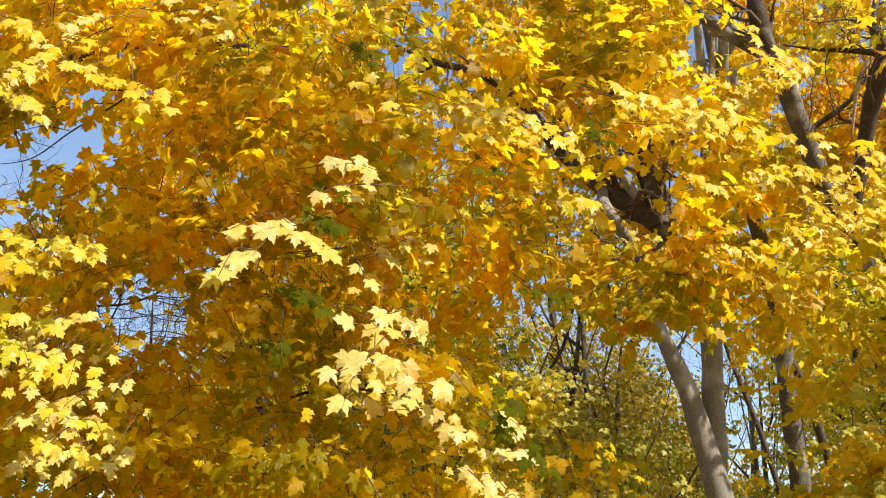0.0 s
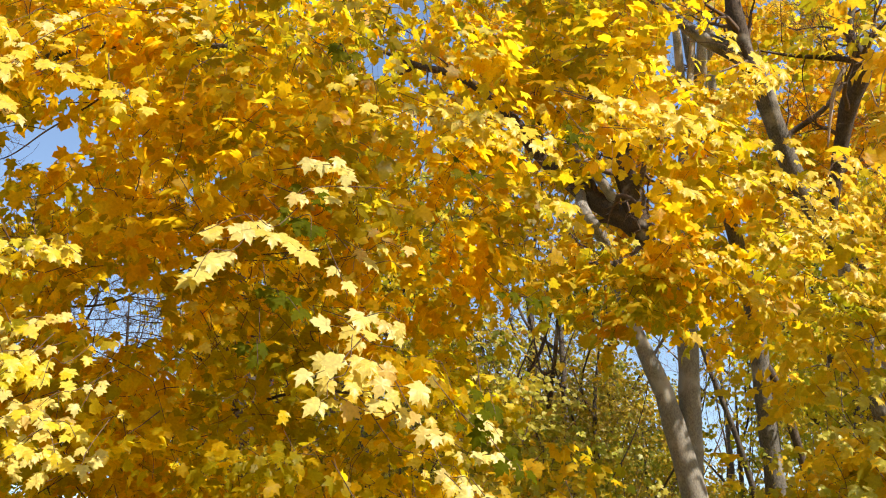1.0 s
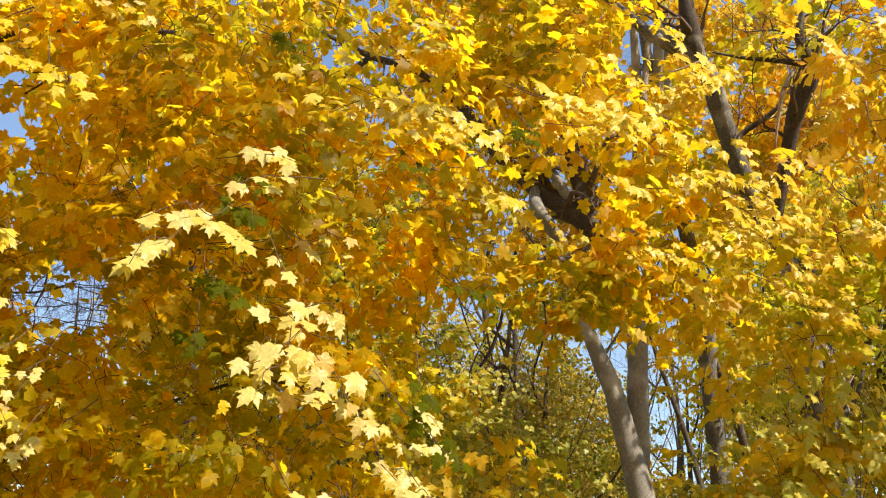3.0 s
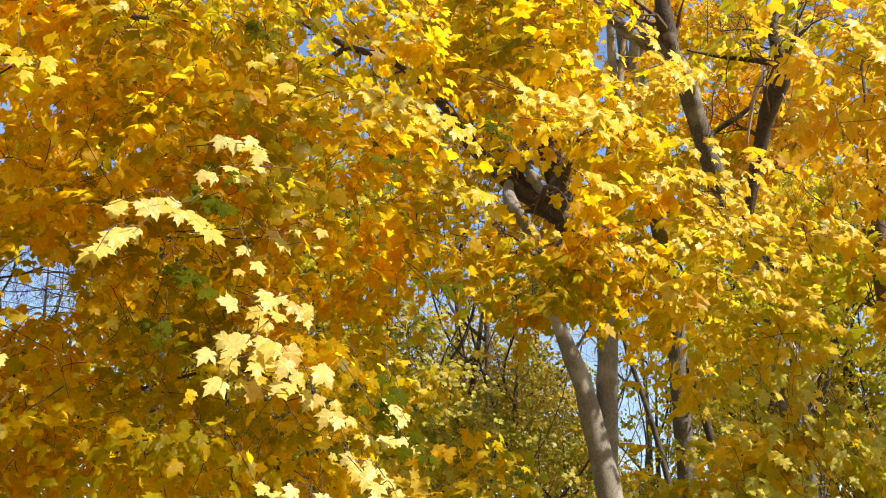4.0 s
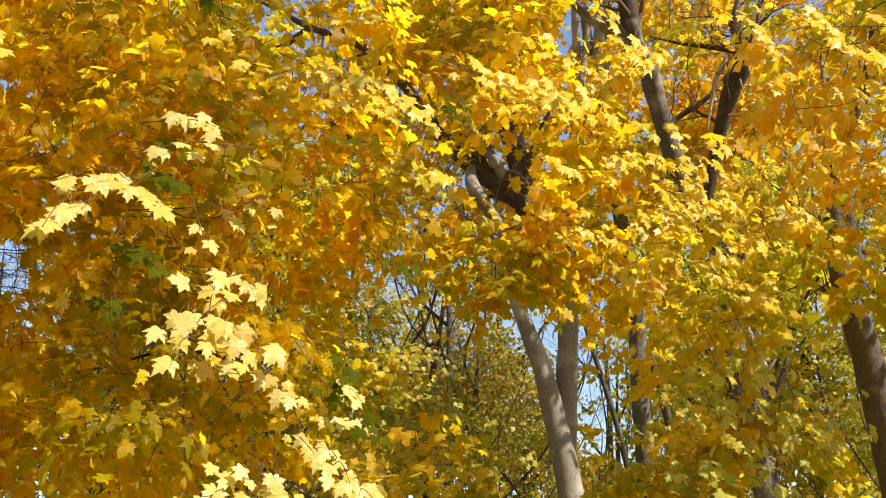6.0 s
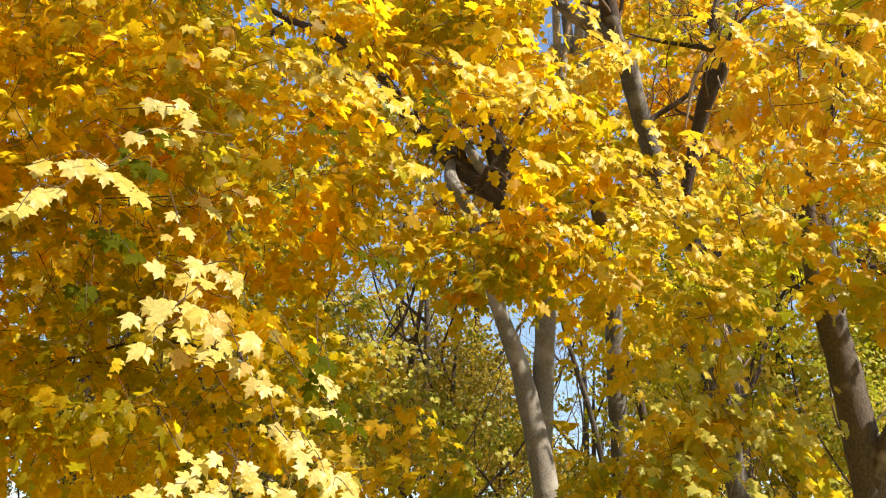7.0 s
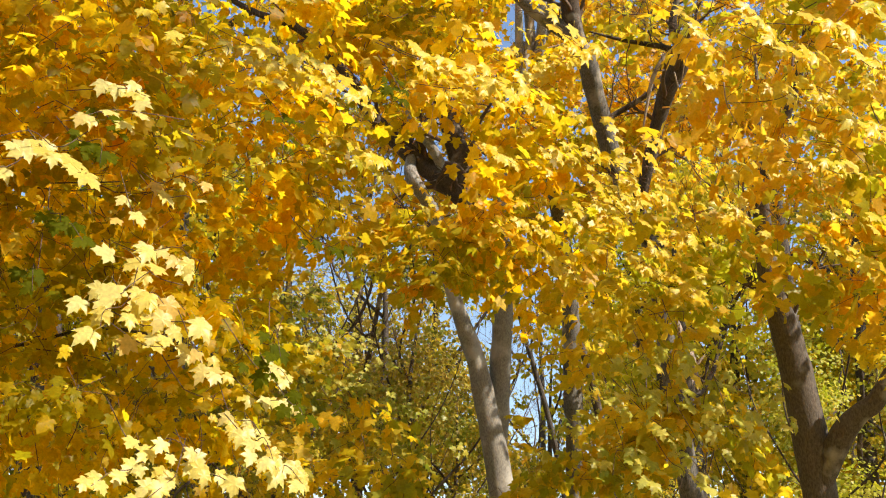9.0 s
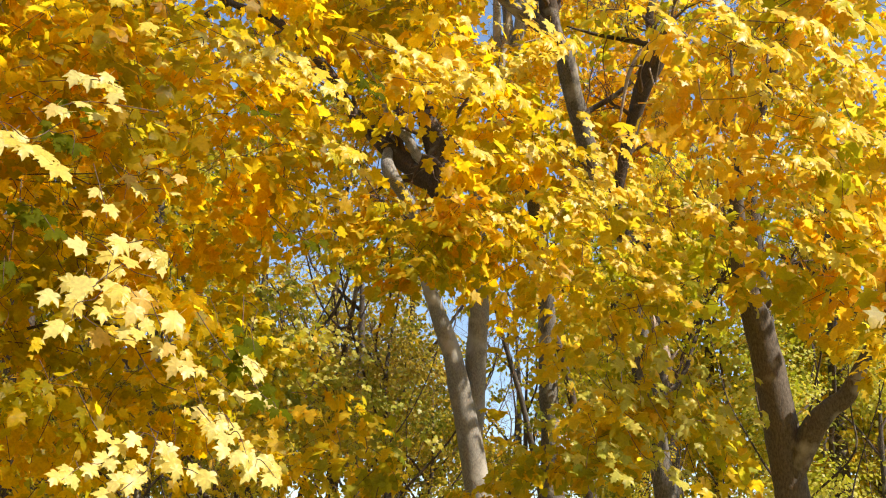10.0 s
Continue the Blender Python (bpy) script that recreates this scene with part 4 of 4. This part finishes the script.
C_ARM = [(5.85, 9.38, 2.55, 0.082), (5.94, 9.25, 2.90, 0.116), (6.02, 9.09, 3.15, 0.115), (6.11, 8.96, 3.29, 0.098), (6.21, 8.86, 3.38, 0.097), (6.26, 8.75, 3.52, 0.081),
         (6.33, 8.66, 3.7, 0.066), (6.45, 8.55, 3.95, 0.054), (6.7, 8.45, 4.35, 0.041)]
limb("trunk", C_MAIN, stout, BARK_STOUT, sides=22, label="brown trunk with dappled light")
limb("limb", C_ARM, stout, BARK_STOUT, sides=14)
limb("limb", C_SHADE_ARM, stout, sides=9)
for pts in PALE_TWIGS:
    limb("dry_twig", pts, stout, DEAD, sides=5, steps=4, lump=0.0)
branchwork(C_MAIN[7:], stout, 90, reach=1.3, share=0.2)
STOUT_LOBES = [(4.24, 6.90, 5.76, 1.20), (4.67, 6.26, 5.27, 1.20), (5.25, 7.47, 4.70, 1.10), (4.73, 7.84, 4.57, 0.80), (4.96, 8.05, 5.23, 0.90), (5.43, 7.03, 3.86, 0.90),
                  (4.61, 5.99, 5.75, 1.10), (3.75, 6.86, 6.22, 0.80), (5.40, 6.60, 6.15, 0.75), (5.75, 6.70, 5.6, 0.7), (5.0, 6.5, 6.6, 0.8)]
crown("foliage", STOUT_LOBES, stout, GOLD, MEDIUM, 7, density=4.5)
outer_leaves(STOUT_LOBES, stout, LIT_BRIGHT, 403, per=14)
crown("crown", [(5.4, 9.4, 8.4, 1.8), (7.6, 10.4, 6.6, 1.8), (7.4, 10.8, 8.8, 1.8)], stout, GOLD, COARSE, 8, density=1.5)
# crown added beyond the view to shade the trunk
crown("crown", [(7.9, 8.1, 5.3, 1.0), (9.0, 7.5, 6.6, 1.3), (8.9, 8.2, 7.8, 1.2), (8.6, 6.6, 7.0, 1.1)], stout, GOLD, COARSE, 16, density=3.2)
crown("foliage", [(5.63, 7.85, 3.69, 0.36), (5.94, 7.88, 3.41, 0.36), (5.87, 7.69, 3.98, 0.36)], stout, LEMON, MEDIUM, 38, density=5.0, size=0.115)
# two more unseen crowns, added in the sun's path to the trunk
crown("crown", [(7.7, 7.6, 6.3, 0.65), (7.9, 7.4, 4.7, 0.75), (7.3, 8.1, 4.5, 0.45)], stout, GOLD, MEDIUM, 23, density=6.0, size=0.12)
crown("crown", [(8.4, 7.1, 5.6, 0.8), (8.0, 7.3, 5.0, 0.7), (8.2, 7.2, 6.3, 0.7)], stout, GOLD, MEDIUM, 41, density=6.0, size=0.12)
# unseen boughs added overhead to keep the sun off the near foliage
C_SHADE = [(5.28, 8.95, 5.55, 0.055), (5.55, 8.3, 6.8, 0.045), (5.3, 7.3, 8.3, 0.04), (4.6, 6.6, 9.4, 0.035), (3.8, 5.5, 9.5, 0.03), (2.2, 4.2, 9.6, 0.012)]
limb("limb", C_SHADE, stout, BARK_DARK, sides=9)
branchwork(C_SHADE, stout, 91, reach=1.0)
crown("crown", [(1.5, 4.0, 9.3, 1.4), (2.8, 4.0, 9.6, 1.2), (2.2, 3.0, 8.8, 0.9)], stout, GOLD, MEDIUM, 9, density=1.9)
crown("crown", [(4.0, 6.7, 11.0, 1.2), (3.1, 6.6, 10.8, 1.0), (4.9, 6.9, 11.4, 1.0), (2.9, 4.4, 9.2, 0.9), (2.3, 4.5, 9.3, 0.7)], stout, GOLD, COARSE, 40, density=4.5)

# ---- sprays of large leaves, sunlight put partly into their colour ----
def leaf_forms(material):
    """A few alike leaves with their stalks, each curled a little differently."""
    forms = []
    for curl in (0.3, 0.9, 1.5, 2.2, 3.0):
        tv, tf = FINE
        v = [tuple(q) for q in tv * (1, 1, curl)]
        f = [tuple(int(c) for c in q) for q in tf]
        tube(np.array([(0, -0.62, 0.10, 0.011), (0, -0.3, 0.05, 0.009), (0, 0.02, 0.0, 0.009)]), 3, v, f, closed=False)
        me = bpy.data.meshes.new("leaf")
        me.from_pydata(v, [], f)
        me.materials.append(material)
        me.polygons.foreach_set("use_smooth", [True] * len(me.polygons))
        forms.append(me)
    return forms


LIT_CREAM, LIT_YELLOW, GREEN, LIT_LIMES = leaf_forms(LIT_PALE), leaf_forms(LIT_BRIGHT), leaf_forms(LEAF_GREEN), leaf_forms(LIT_LIME)


def sunny_sprays(rows, parent, seed, each=9, size=0.15, reach=0.16, tilt=50, stir=0.14, forms=LIT_CREAM):
    rng = np.random.default_rng(seed)
    for x1, y1, z1, x2, y2, z2 in rows:
        a, b = np.array((x1, y1, z1)), np.array((x2, y2, z2))
        d = unit(b - a)
        verts, faces = [], []
        mid = (a + b) / 2 + rng.normal(size=3) * 0.03 + np.array((0, 0, 0.05))
        start = a - d * 0.25 + np.array((-0.04, 0.22, 0.14)) + rng.normal(size=3) * 0.05
        tube(spline([(*start, 0.0030), (*a, 0.0028), (*mid, 0.0024), (*b, 0.0015)], 4), 5, verts, faces)
        twig = mesh_object("twig", verts, faces, TWIG, parent)
        side = unit(np.cross(d, (0, 0, 1.0)))
        lean = radians(tilt)
        for k in range(each):
            u = (k + rng.uniform(-0.3, 0.3)) / (each - 1)
            hand = (-1) ** k
            p = a + (b - a) * u + side * hand * reach * rng.uniform(0.2, 0.9) + rng.normal(size=3) * (0.02, 0.02, 0.015)
            # tips point outward; upper faces are tilted to the camera, partly sunward
            up = unit(np.array((0.42 * math.sin(lean), -math.sin(lean), math.cos(lean))) + rng.normal(size=3) * stir)
            way = unit(d * 0.55 + side * hand * 0.6 + rng.normal(size=3) * 0.3 + np.array((0, -0.45, -0.5)))
            way = unit(way - up * (up @ way))
            z = up
            x = np.cross(way, z)
            p = p - way * size * 0.45
            m = Matrix.Translation(p) @ Matrix((x, way, z)).transposed().to_4x4() @ Matrix.Scale(size * rng.uniform(0.72, 1.2), 4)
            ob = new("leaf", forms[int(rng.integers(len(forms)))])
            ob.parent = twig
            ob.matrix_basis = m


GREEN_NEAR = [
    (-0.87, 5.54, 3.50, -0.80, 5.45, 3.38), (-0.92, 5.63, 3.18, -0.90, 5.50, 3.04), (-0.73, 5.55, 3.90, -0.60, 5.45, 3.80), (-0.48, 5.10, 4.82, -0.40, 5.0, 4.70),
    (-0.80, 5.62, 3.46, -0.68, 5.5, 3.34), (-0.73, 5.45, 3.90, -0.62, 5.35, 3.74), (0.27, 5.81, 2.78, 0.36, 5.7, 2.66), (0.36, 5.78, 2.92, 0.42, 5.68, 2.80), (0.50, 5.90, 2.58, 0.58, 5.80, 2.46)]
GREEN_FAR = [
    (0.75, 6.85, 3.88, 0.90, 6.75, 3.78), (1.12, 6.32, 4.94, 1.14, 6.24, 4.84), (0.30, 6.49, 4.75, 0.36, 6.4, 4.60), (0.62, 6.81, 3.90, 0.80, 6.7, 3.78),
    (-0.72, 5.60, 4.12, -0.55, 5.5, 4.02), (1.08, 6.40, 4.90, 1.14, 6.31, 4.84)]
sunny_sprays(GREEN_NEAR, near_maple, 311, each=5, size=0.082, reach=0.1, tilt=60, forms=GREEN)
sunny_sprays(GREEN_FAR, leaning, 312, each=5, size=0.075, reach=0.12, tilt=50, forms=GREEN)
sunny_sprays(LEFT_EDGE, near_maple, 313, each=9, size=0.08, reach=0.14, tilt=54, forms=LIT_YELLOW)
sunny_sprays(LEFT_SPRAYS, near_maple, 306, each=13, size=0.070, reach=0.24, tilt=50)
sunny_sprays(RIGHT_SPRAYS, stout, 307, each=15, size=0.108, reach=0.24, tilt=58, forms=LIT_YELLOW)
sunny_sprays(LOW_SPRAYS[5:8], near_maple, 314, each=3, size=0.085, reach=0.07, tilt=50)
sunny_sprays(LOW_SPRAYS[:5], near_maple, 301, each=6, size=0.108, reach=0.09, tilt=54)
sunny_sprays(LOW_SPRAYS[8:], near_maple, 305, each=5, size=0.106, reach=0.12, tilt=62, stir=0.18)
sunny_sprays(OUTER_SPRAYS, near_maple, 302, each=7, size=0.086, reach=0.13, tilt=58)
sunny_sprays(LEANING_FRONT, leaning, 309, each=12, size=0.104, reach=0.22, tilt=56, forms=LIT_YELLOW)
sunny_sprays(LEANING_LOW, leaning, 315, each=7, size=0.11, reach=0.2, tilt=54, forms=LIT_YELLOW)
sunny_sprays(LEANING_HANG[::2], leaning, 316, each=11, size=0.10, reach=0.24, tilt=56, stir=0.3, forms=LIT_LIMES + LIT_YELLOW)
sunny_sprays(LEANING_HANG[1::2], leaning, 317, each=11, size=0.10, reach=0.24, tilt=50, stir=0.35, forms=LIT_LIMES)
sunny_sprays(LEANING_TOP, leaning, 308, each=14, size=0.108, reach=0.2, tilt=58, forms=LIT_YELLOW)
sunny_sprays(LEANING_SPRAYS, leaning, 303, each=15, size=0.104, reach=0.22, tilt=54, forms=LIT_YELLOW)
sunny_sprays(STOUT_SPRAYS, stout, 304, each=15, size=0.108, reach=0.24, tilt=58, forms=LIT_YELLOW)

# ---- slender trees behind ----
slim = tree("maple_tree", 6.1, 17.8, "slender grey maple with a forked stem and turning leaves")
limb("trunk", [(6.25, 18.0, -0.3, 0.310), (6.2, 17.9, 2.0, 0.248), (6.11, 17.77, 4.40, 0.178), (6.06, 17.65, 5.16, 0.168), (6.00, 17.45, 6.12, 0.160),
               (5.96, 17.30, 6.70, 0.150), (5.79, 17.05, 7.67, 0.145), (5.3, 16.8, 10.8, 0.115), (4.9, 16.4, 13.5, 0.052)], slim, BARK_PALE, sides=14)
limb("limb", [(7.3, 18.0, -0.3, 0.2), (6.95, 17.8, 2.4, 0.16), (6.6, 17.62, 4.4, 0.075), (6.42, 17.5, 5.15, 0.072), (6.24, 17.42, 5.8, 0.07), (6.02, 17.4, 6.3, 0.06)], slim, BARK_DARK, sides=10)
thin = tree("slender_tree", 7.5, 22.6, "thin leaning grey tree with few leaves", "trees of the wood")
THIN = [(7.9, 22.8, -0.3, 0.084), (7.5, 22.7, 3.5, 0.072), (7.10, 22.58, 5.53, 0.066), (6.76, 22.47, 6.65, 0.060), (6.50, 22.36, 7.41, 0.054), (6.2, 22.2, 8.6, 0.042), (5.9, 22.0, 10.5, 0.018)]
limb("trunk", THIN, thin, BARK, sides=9)
branchwork(THIN[3:], thin, 140, reach=1.2)
# top limbs lightened in colour against the shade of the crowns
SLIM_TOP = [(5.4, 16.9, 9.6, 0.066), (5.3, 16.76, 11.18, 0.099), (5.25, 16.33, 11.89, 0.092), (5.25, 15.9, 13.2, 0.040)]
limb("limb", SLIM_TOP, slim, BARK_GREY_LIT, sides=10)
branchwork(SLIM_TOP, slim, 101, reach=1.4)
for pts in ([(5.75, 17.1, 8.2, 0.059), (5.3, 17.0, 9.8, 0.056), (4.93, 16.72, 11.4, 0.079), (4.80, 16.31, 12.13, 0.073), (4.66, 15.88, 13.4, 0.026)],
            [(5.8, 17.2, 7.8, 0.066), (5.85, 17.5, 9.8, 0.073), (5.75, 17.48, 11.72, 0.092), (5.66, 16.99, 12.56, 0.086), (5.5, 16.5, 13.8, 0.033)]):
    limb("limb", pts, slim, BARK_GREY_LIT, sides=10)
crown("low_foliage", [(5.34, 17.6, 4.0, 0.5), (5.71, 17.37, 4.48, 0.4), (5.0, 17.35, 3.38, 0.5), (6.0, 17.08, 5.14, 0.35), (4.75, 17.3, 4.1, 0.35), (5.95, 17.3, 3.9, 0.45)],
      slim, OLIVE, MEDIUM, 43, density=5.0, count=22, size=0.09)
crown("crown", [(5.4, 17.4, 12.8, 2.2), (7.4, 18.2, 10.0, 2.0), (6.6, 18.6, 7.4, 1.5)], slim, GOLD, COARSE, 11, density=2.6, size=0.15)

sapling = tree("sapling", 1.6, 20.0, "thin dark sapling with crooked bare side branches", "trees of the wood")
for pts in ([(1.5, 20.0, -0.2, 0.07), (1.6, 19.95, 2.0, 0.06), (1.95, 19.77, 3.9, 0.055), (2.31, 19.55, 5.14, 0.05), (2.57, 19.19, 6.61, 0.045), (2.70, 18.73, 8.07, 0.035), (2.77, 18.33, 9.1, 0.02)],
            [(2.36, 19.4, 5.5, 0.03), (1.95, 19.2, 5.9, 0.028), (1.52, 19.0, 6.3, 0.015), (1.2, 18.9, 6.9, 0.006)],
            [(2.55, 19.19, 6.5, 0.03), (1.9, 19.1, 6.15, 0.026), (1.28, 19.2, 5.5, 0.016), (0.8, 19.2, 5.2, 0.006)]):
    limb("stem", pts, sapling, BARK_DARK, sides=8)
    branchwork(pts, sapling, 120, reach=0.9, depth=1)


def wood_tree(name, h, girth, lean, tone, seed, low, label, density=2.4, size=0.13, leaves=25, bare=False, twiggy=10):
    """A far tree of the wood: stem, limbs, fine branches and a loose crown."""
    rng = np.random.default_rng(seed)
    ob = tree(name, 0, 0, label, "trees of the wood")
    stem = [(0, 0, -0.3, girth * 1.3), (lean * 0.1, 0, h * 0.15, girth), (lean * 0.3, 0.1, h * 0.4, girth * 0.8), (lean * 0.7, 0, h * 0.7, girth * 0.5), (lean, 0.2, h * 0.97, girth * 0.1)]
    limb("trunk", stem, ob, BARK, sides=10, steps=5)
    for k in range(5):
        a, z = rng.uniform(0, 6.28), h * rng.uniform(low, 0.75)
        d = np.array((math.cos(a), math.sin(a), 0.9))
        p = np.array((lean * z / h, 0, z))
        pts = [(*(p + d * s * h * 0.07 + rng.normal(size=3) * 0.16 * min(s, 1) + (0, 0, 0.12 * s * s)), girth * (0.34 - 0.06 * s)) for s in range(6)]
        limb("limb", pts, ob, BARK_DARK, sides=7, steps=4)
        branchwork(pts, ob, seed * 17 + k, every=twiggy, reach=h * 0.12, depth=2)
    if not bare:
        lobes = []
        for k in range(9):
            a, z = rng.uniform(0, 6.28), h * rng.uniform(low + 0.05, 0.98)
            out = h * 0.17 * rng.uniform(0.2, 1) * (1.15 - z / h)
            lobes.append((lean * z / h + out * math.cos(a) * 1.6, out * math.sin(a) * 1.6, z, h * rng.uniform(0.09, 0.15)))
        rng_open = np.random.default_rng(seed)
        places, outs = scatter(lobes, 0.9, rng_open, density)
        pos, way, normal, length, curl, run = sprays(places, outs, rng_open, leaves, 0.55, size)
        me = blades_mesh("crown", TINY, pos, way, normal, length, curl)
        me.materials.append(tone)
        tagged(new("crown", me), kind="stuff").parent = ob
    return ob


WOOD = [wood_tree("wood_tree", 15, 0.24, 0.8, OLIVE, 201, 0.22, "tall wood tree with olive green and yellow leaves"),
        wood_tree("wood_tree", 13, 0.2, -0.7, OLIVE, 202, 0.12, "wood tree with leaves turning from green to yellow"),
        wood_tree("wood_tree", 16, 0.22, 0.5, LEMON, 203, 0.3, "tall wood tree with thin golden leaves", density=1.5),
        wood_tree("wood_tree", 6, 0.09, 0.3, OLIVE, 204, 0.08, "low understorey tree with green and yellow leaves", density=11.0, size=0.068, leaves=48),
        wood_tree("wood_tree", 14, 0.17, -0.4, GOLD, 205, 0.3, "bare grey wood tree with fine branches", bare=True, twiggy=2),
        wood_tree("wood_tree", 15, 0.18, 0.3, DRY, 206, 0.2, "thin-leaved wood tree with dry yellow and brown leaves", density=2.1, size=0.105, leaves=26, twiggy=5),
        wood_tree("wood_tree", 6, 0.09, 0.3, LIT_LIME, 207, 0.08, "low understorey tree, yellow-green leaves lightened as if sunlit", density=9.0, size=0.08, leaves=34),
        wood_tree("wood_tree", 6, 0.07, -0.3, DRY, 208, 0.1, "low understorey tree with fine dry brown and olive leaves", density=10.0, size=0.055, leaves=36, twiggy=3)]
# kind, x, y, turn, scale
PLACES_NEAR = [
    (7, 1.6, 19.5, 40, 1.25), (3, -0.8, 17.0, 170, 0.9), (3, 9.3, 21.0, 80, 1.0), (3, 4.6, 22.0, 10, 1.0), (6, 10.5, 17.0, 200, 1.0),
    (1, 0.5, 24.5, 30, 1.0), (5, 3.2, 27.0, 200, 1.0), (4, 3.4, 23.2, 60, 0.8), (1, 5.3, 30.0, 140, 1.05), (2, 11.0, 23.0, 120, 1.0),
    (0, 14.5, 22.0, 310, 0.95), (2, 13.0, 31.5, 250, 1.0), (2, -3.5, 24.0, 90, 1.0), (4, -5.4, 18.0, 130, 0.56)]
PLACES_FAR = [
    (1, -5.8, 29.0, 220, 0.9), (0, -15.0, 30.0, 45, 0.75), (2, 17.5, 27.0, 15, 1.0), (0, 21.0, 30.0, 100, 1.1), (1, 26.0, 24.0, 160, 1.0),
    (1, -4.0, 33.0, 280, 1.1), (0, -1.5, 36.0, 20, 1.0), (2, 15.5, 34.0, 70, 1.1), (6, 13.5, 19.0, 300, 1.1), (3, -5.0, 20.0, 130, 1.1),
    (3, 4.4, 26.0, 240, 0.8), (3, 15.8, 17.5, 60, 1.0), (3, 0.4, 14.5, 15, 0.7), (3, -2.6, 15.0, 75, 0.8)]
PLACES_BACK = [
    (5, 0.9, 24.0, 310, 0.85), (2, 11.6, 26.5, 40, 1.0), (2, -1.2, 22.0, 220, 0.9),
    (1, 16.5, 23.0, 250, 1.0), (0, -4.2, 26.5, 20, 0.9)]
# unseen trees added behind the camera to block sky light
PLACES_SKY_BLOCK = [
    (0, -3.8, -8.2, 30, 1.0), (1, 2.2, -9.0, 110, 1.1), (0, -8.2, -4.2, 200, 1.0), (1, -6.4, -7.0, 300, 1.1), (0, -10.5, 1.0, 80, 1.0), (1, -0.8, -9.4, 150, 1.1),
    (0, -11.5, -9.0, 260, 1.1), (0, 0.8, -14.5, 10, 1.1), (1, -5.5, -14.0, 90, 1.1), (1, -14.5, -2.5, 330, 1.1),
    (0, 19.0, -0.5, 40, 1.0), (1, 16.0, -6.5, 120, 1.1), (0, 12.0, -11.0, 220, 1.0), (1, 22.0, 5.5, 15, 1.1), (1, 7.0, -13.5, 70, 1.1), (0, 23.0, -5.5, 180, 1.0), (0, 16.5, -14.0, 300, 1.1)]
PLACES_LOW = [
    (3, -4.2, 16.5, 210, 1.0), (3, -7.2, 17.5, 330, 1.1), (3, -9.5, 19.5, 20, 1.2), (7, 3.2, 19.0, 250, 1.3), (3, 8.0, 18.2, 115, 0.7),
    (6, 9.2, 15.2, 35, 0.8), (6, 12.0, 14.2, 160, 1.0), (6, 2.3, 16.6, 290, 0.75), (6, 10.2, 12.6, 220, 0.7), (7, 0.9, 18.2, 100, 1.2), (3, -12.5, 21.0, 60, 1.2), (1, 16.5, 41.0, 60, 1.0), (4, 11.6, 38.0, 60, 1.0), (3, 9.9, 33.0, 130, 1.1), (4, 9.2, 30.0, 200, 0.7), (1, 14.8, 28.5, 75, 1.1), (3, 7.3, 26.0, 170, 0.95)]
done = set()
for k, x, y, turn, s in PLACES_NEAR + PLACES_FAR + PLACES_BACK + PLACES_SKY_BLOCK + PLACES_LOW:
    m = pose(x, y, 0, 0, 0, turn)
    ob = WOOD[k]
    if k in done:
        ob = copy_thing(ob, m)
    done.add(k)
    ob.matrix_basis = m @ Matrix.Scale(s, 4)
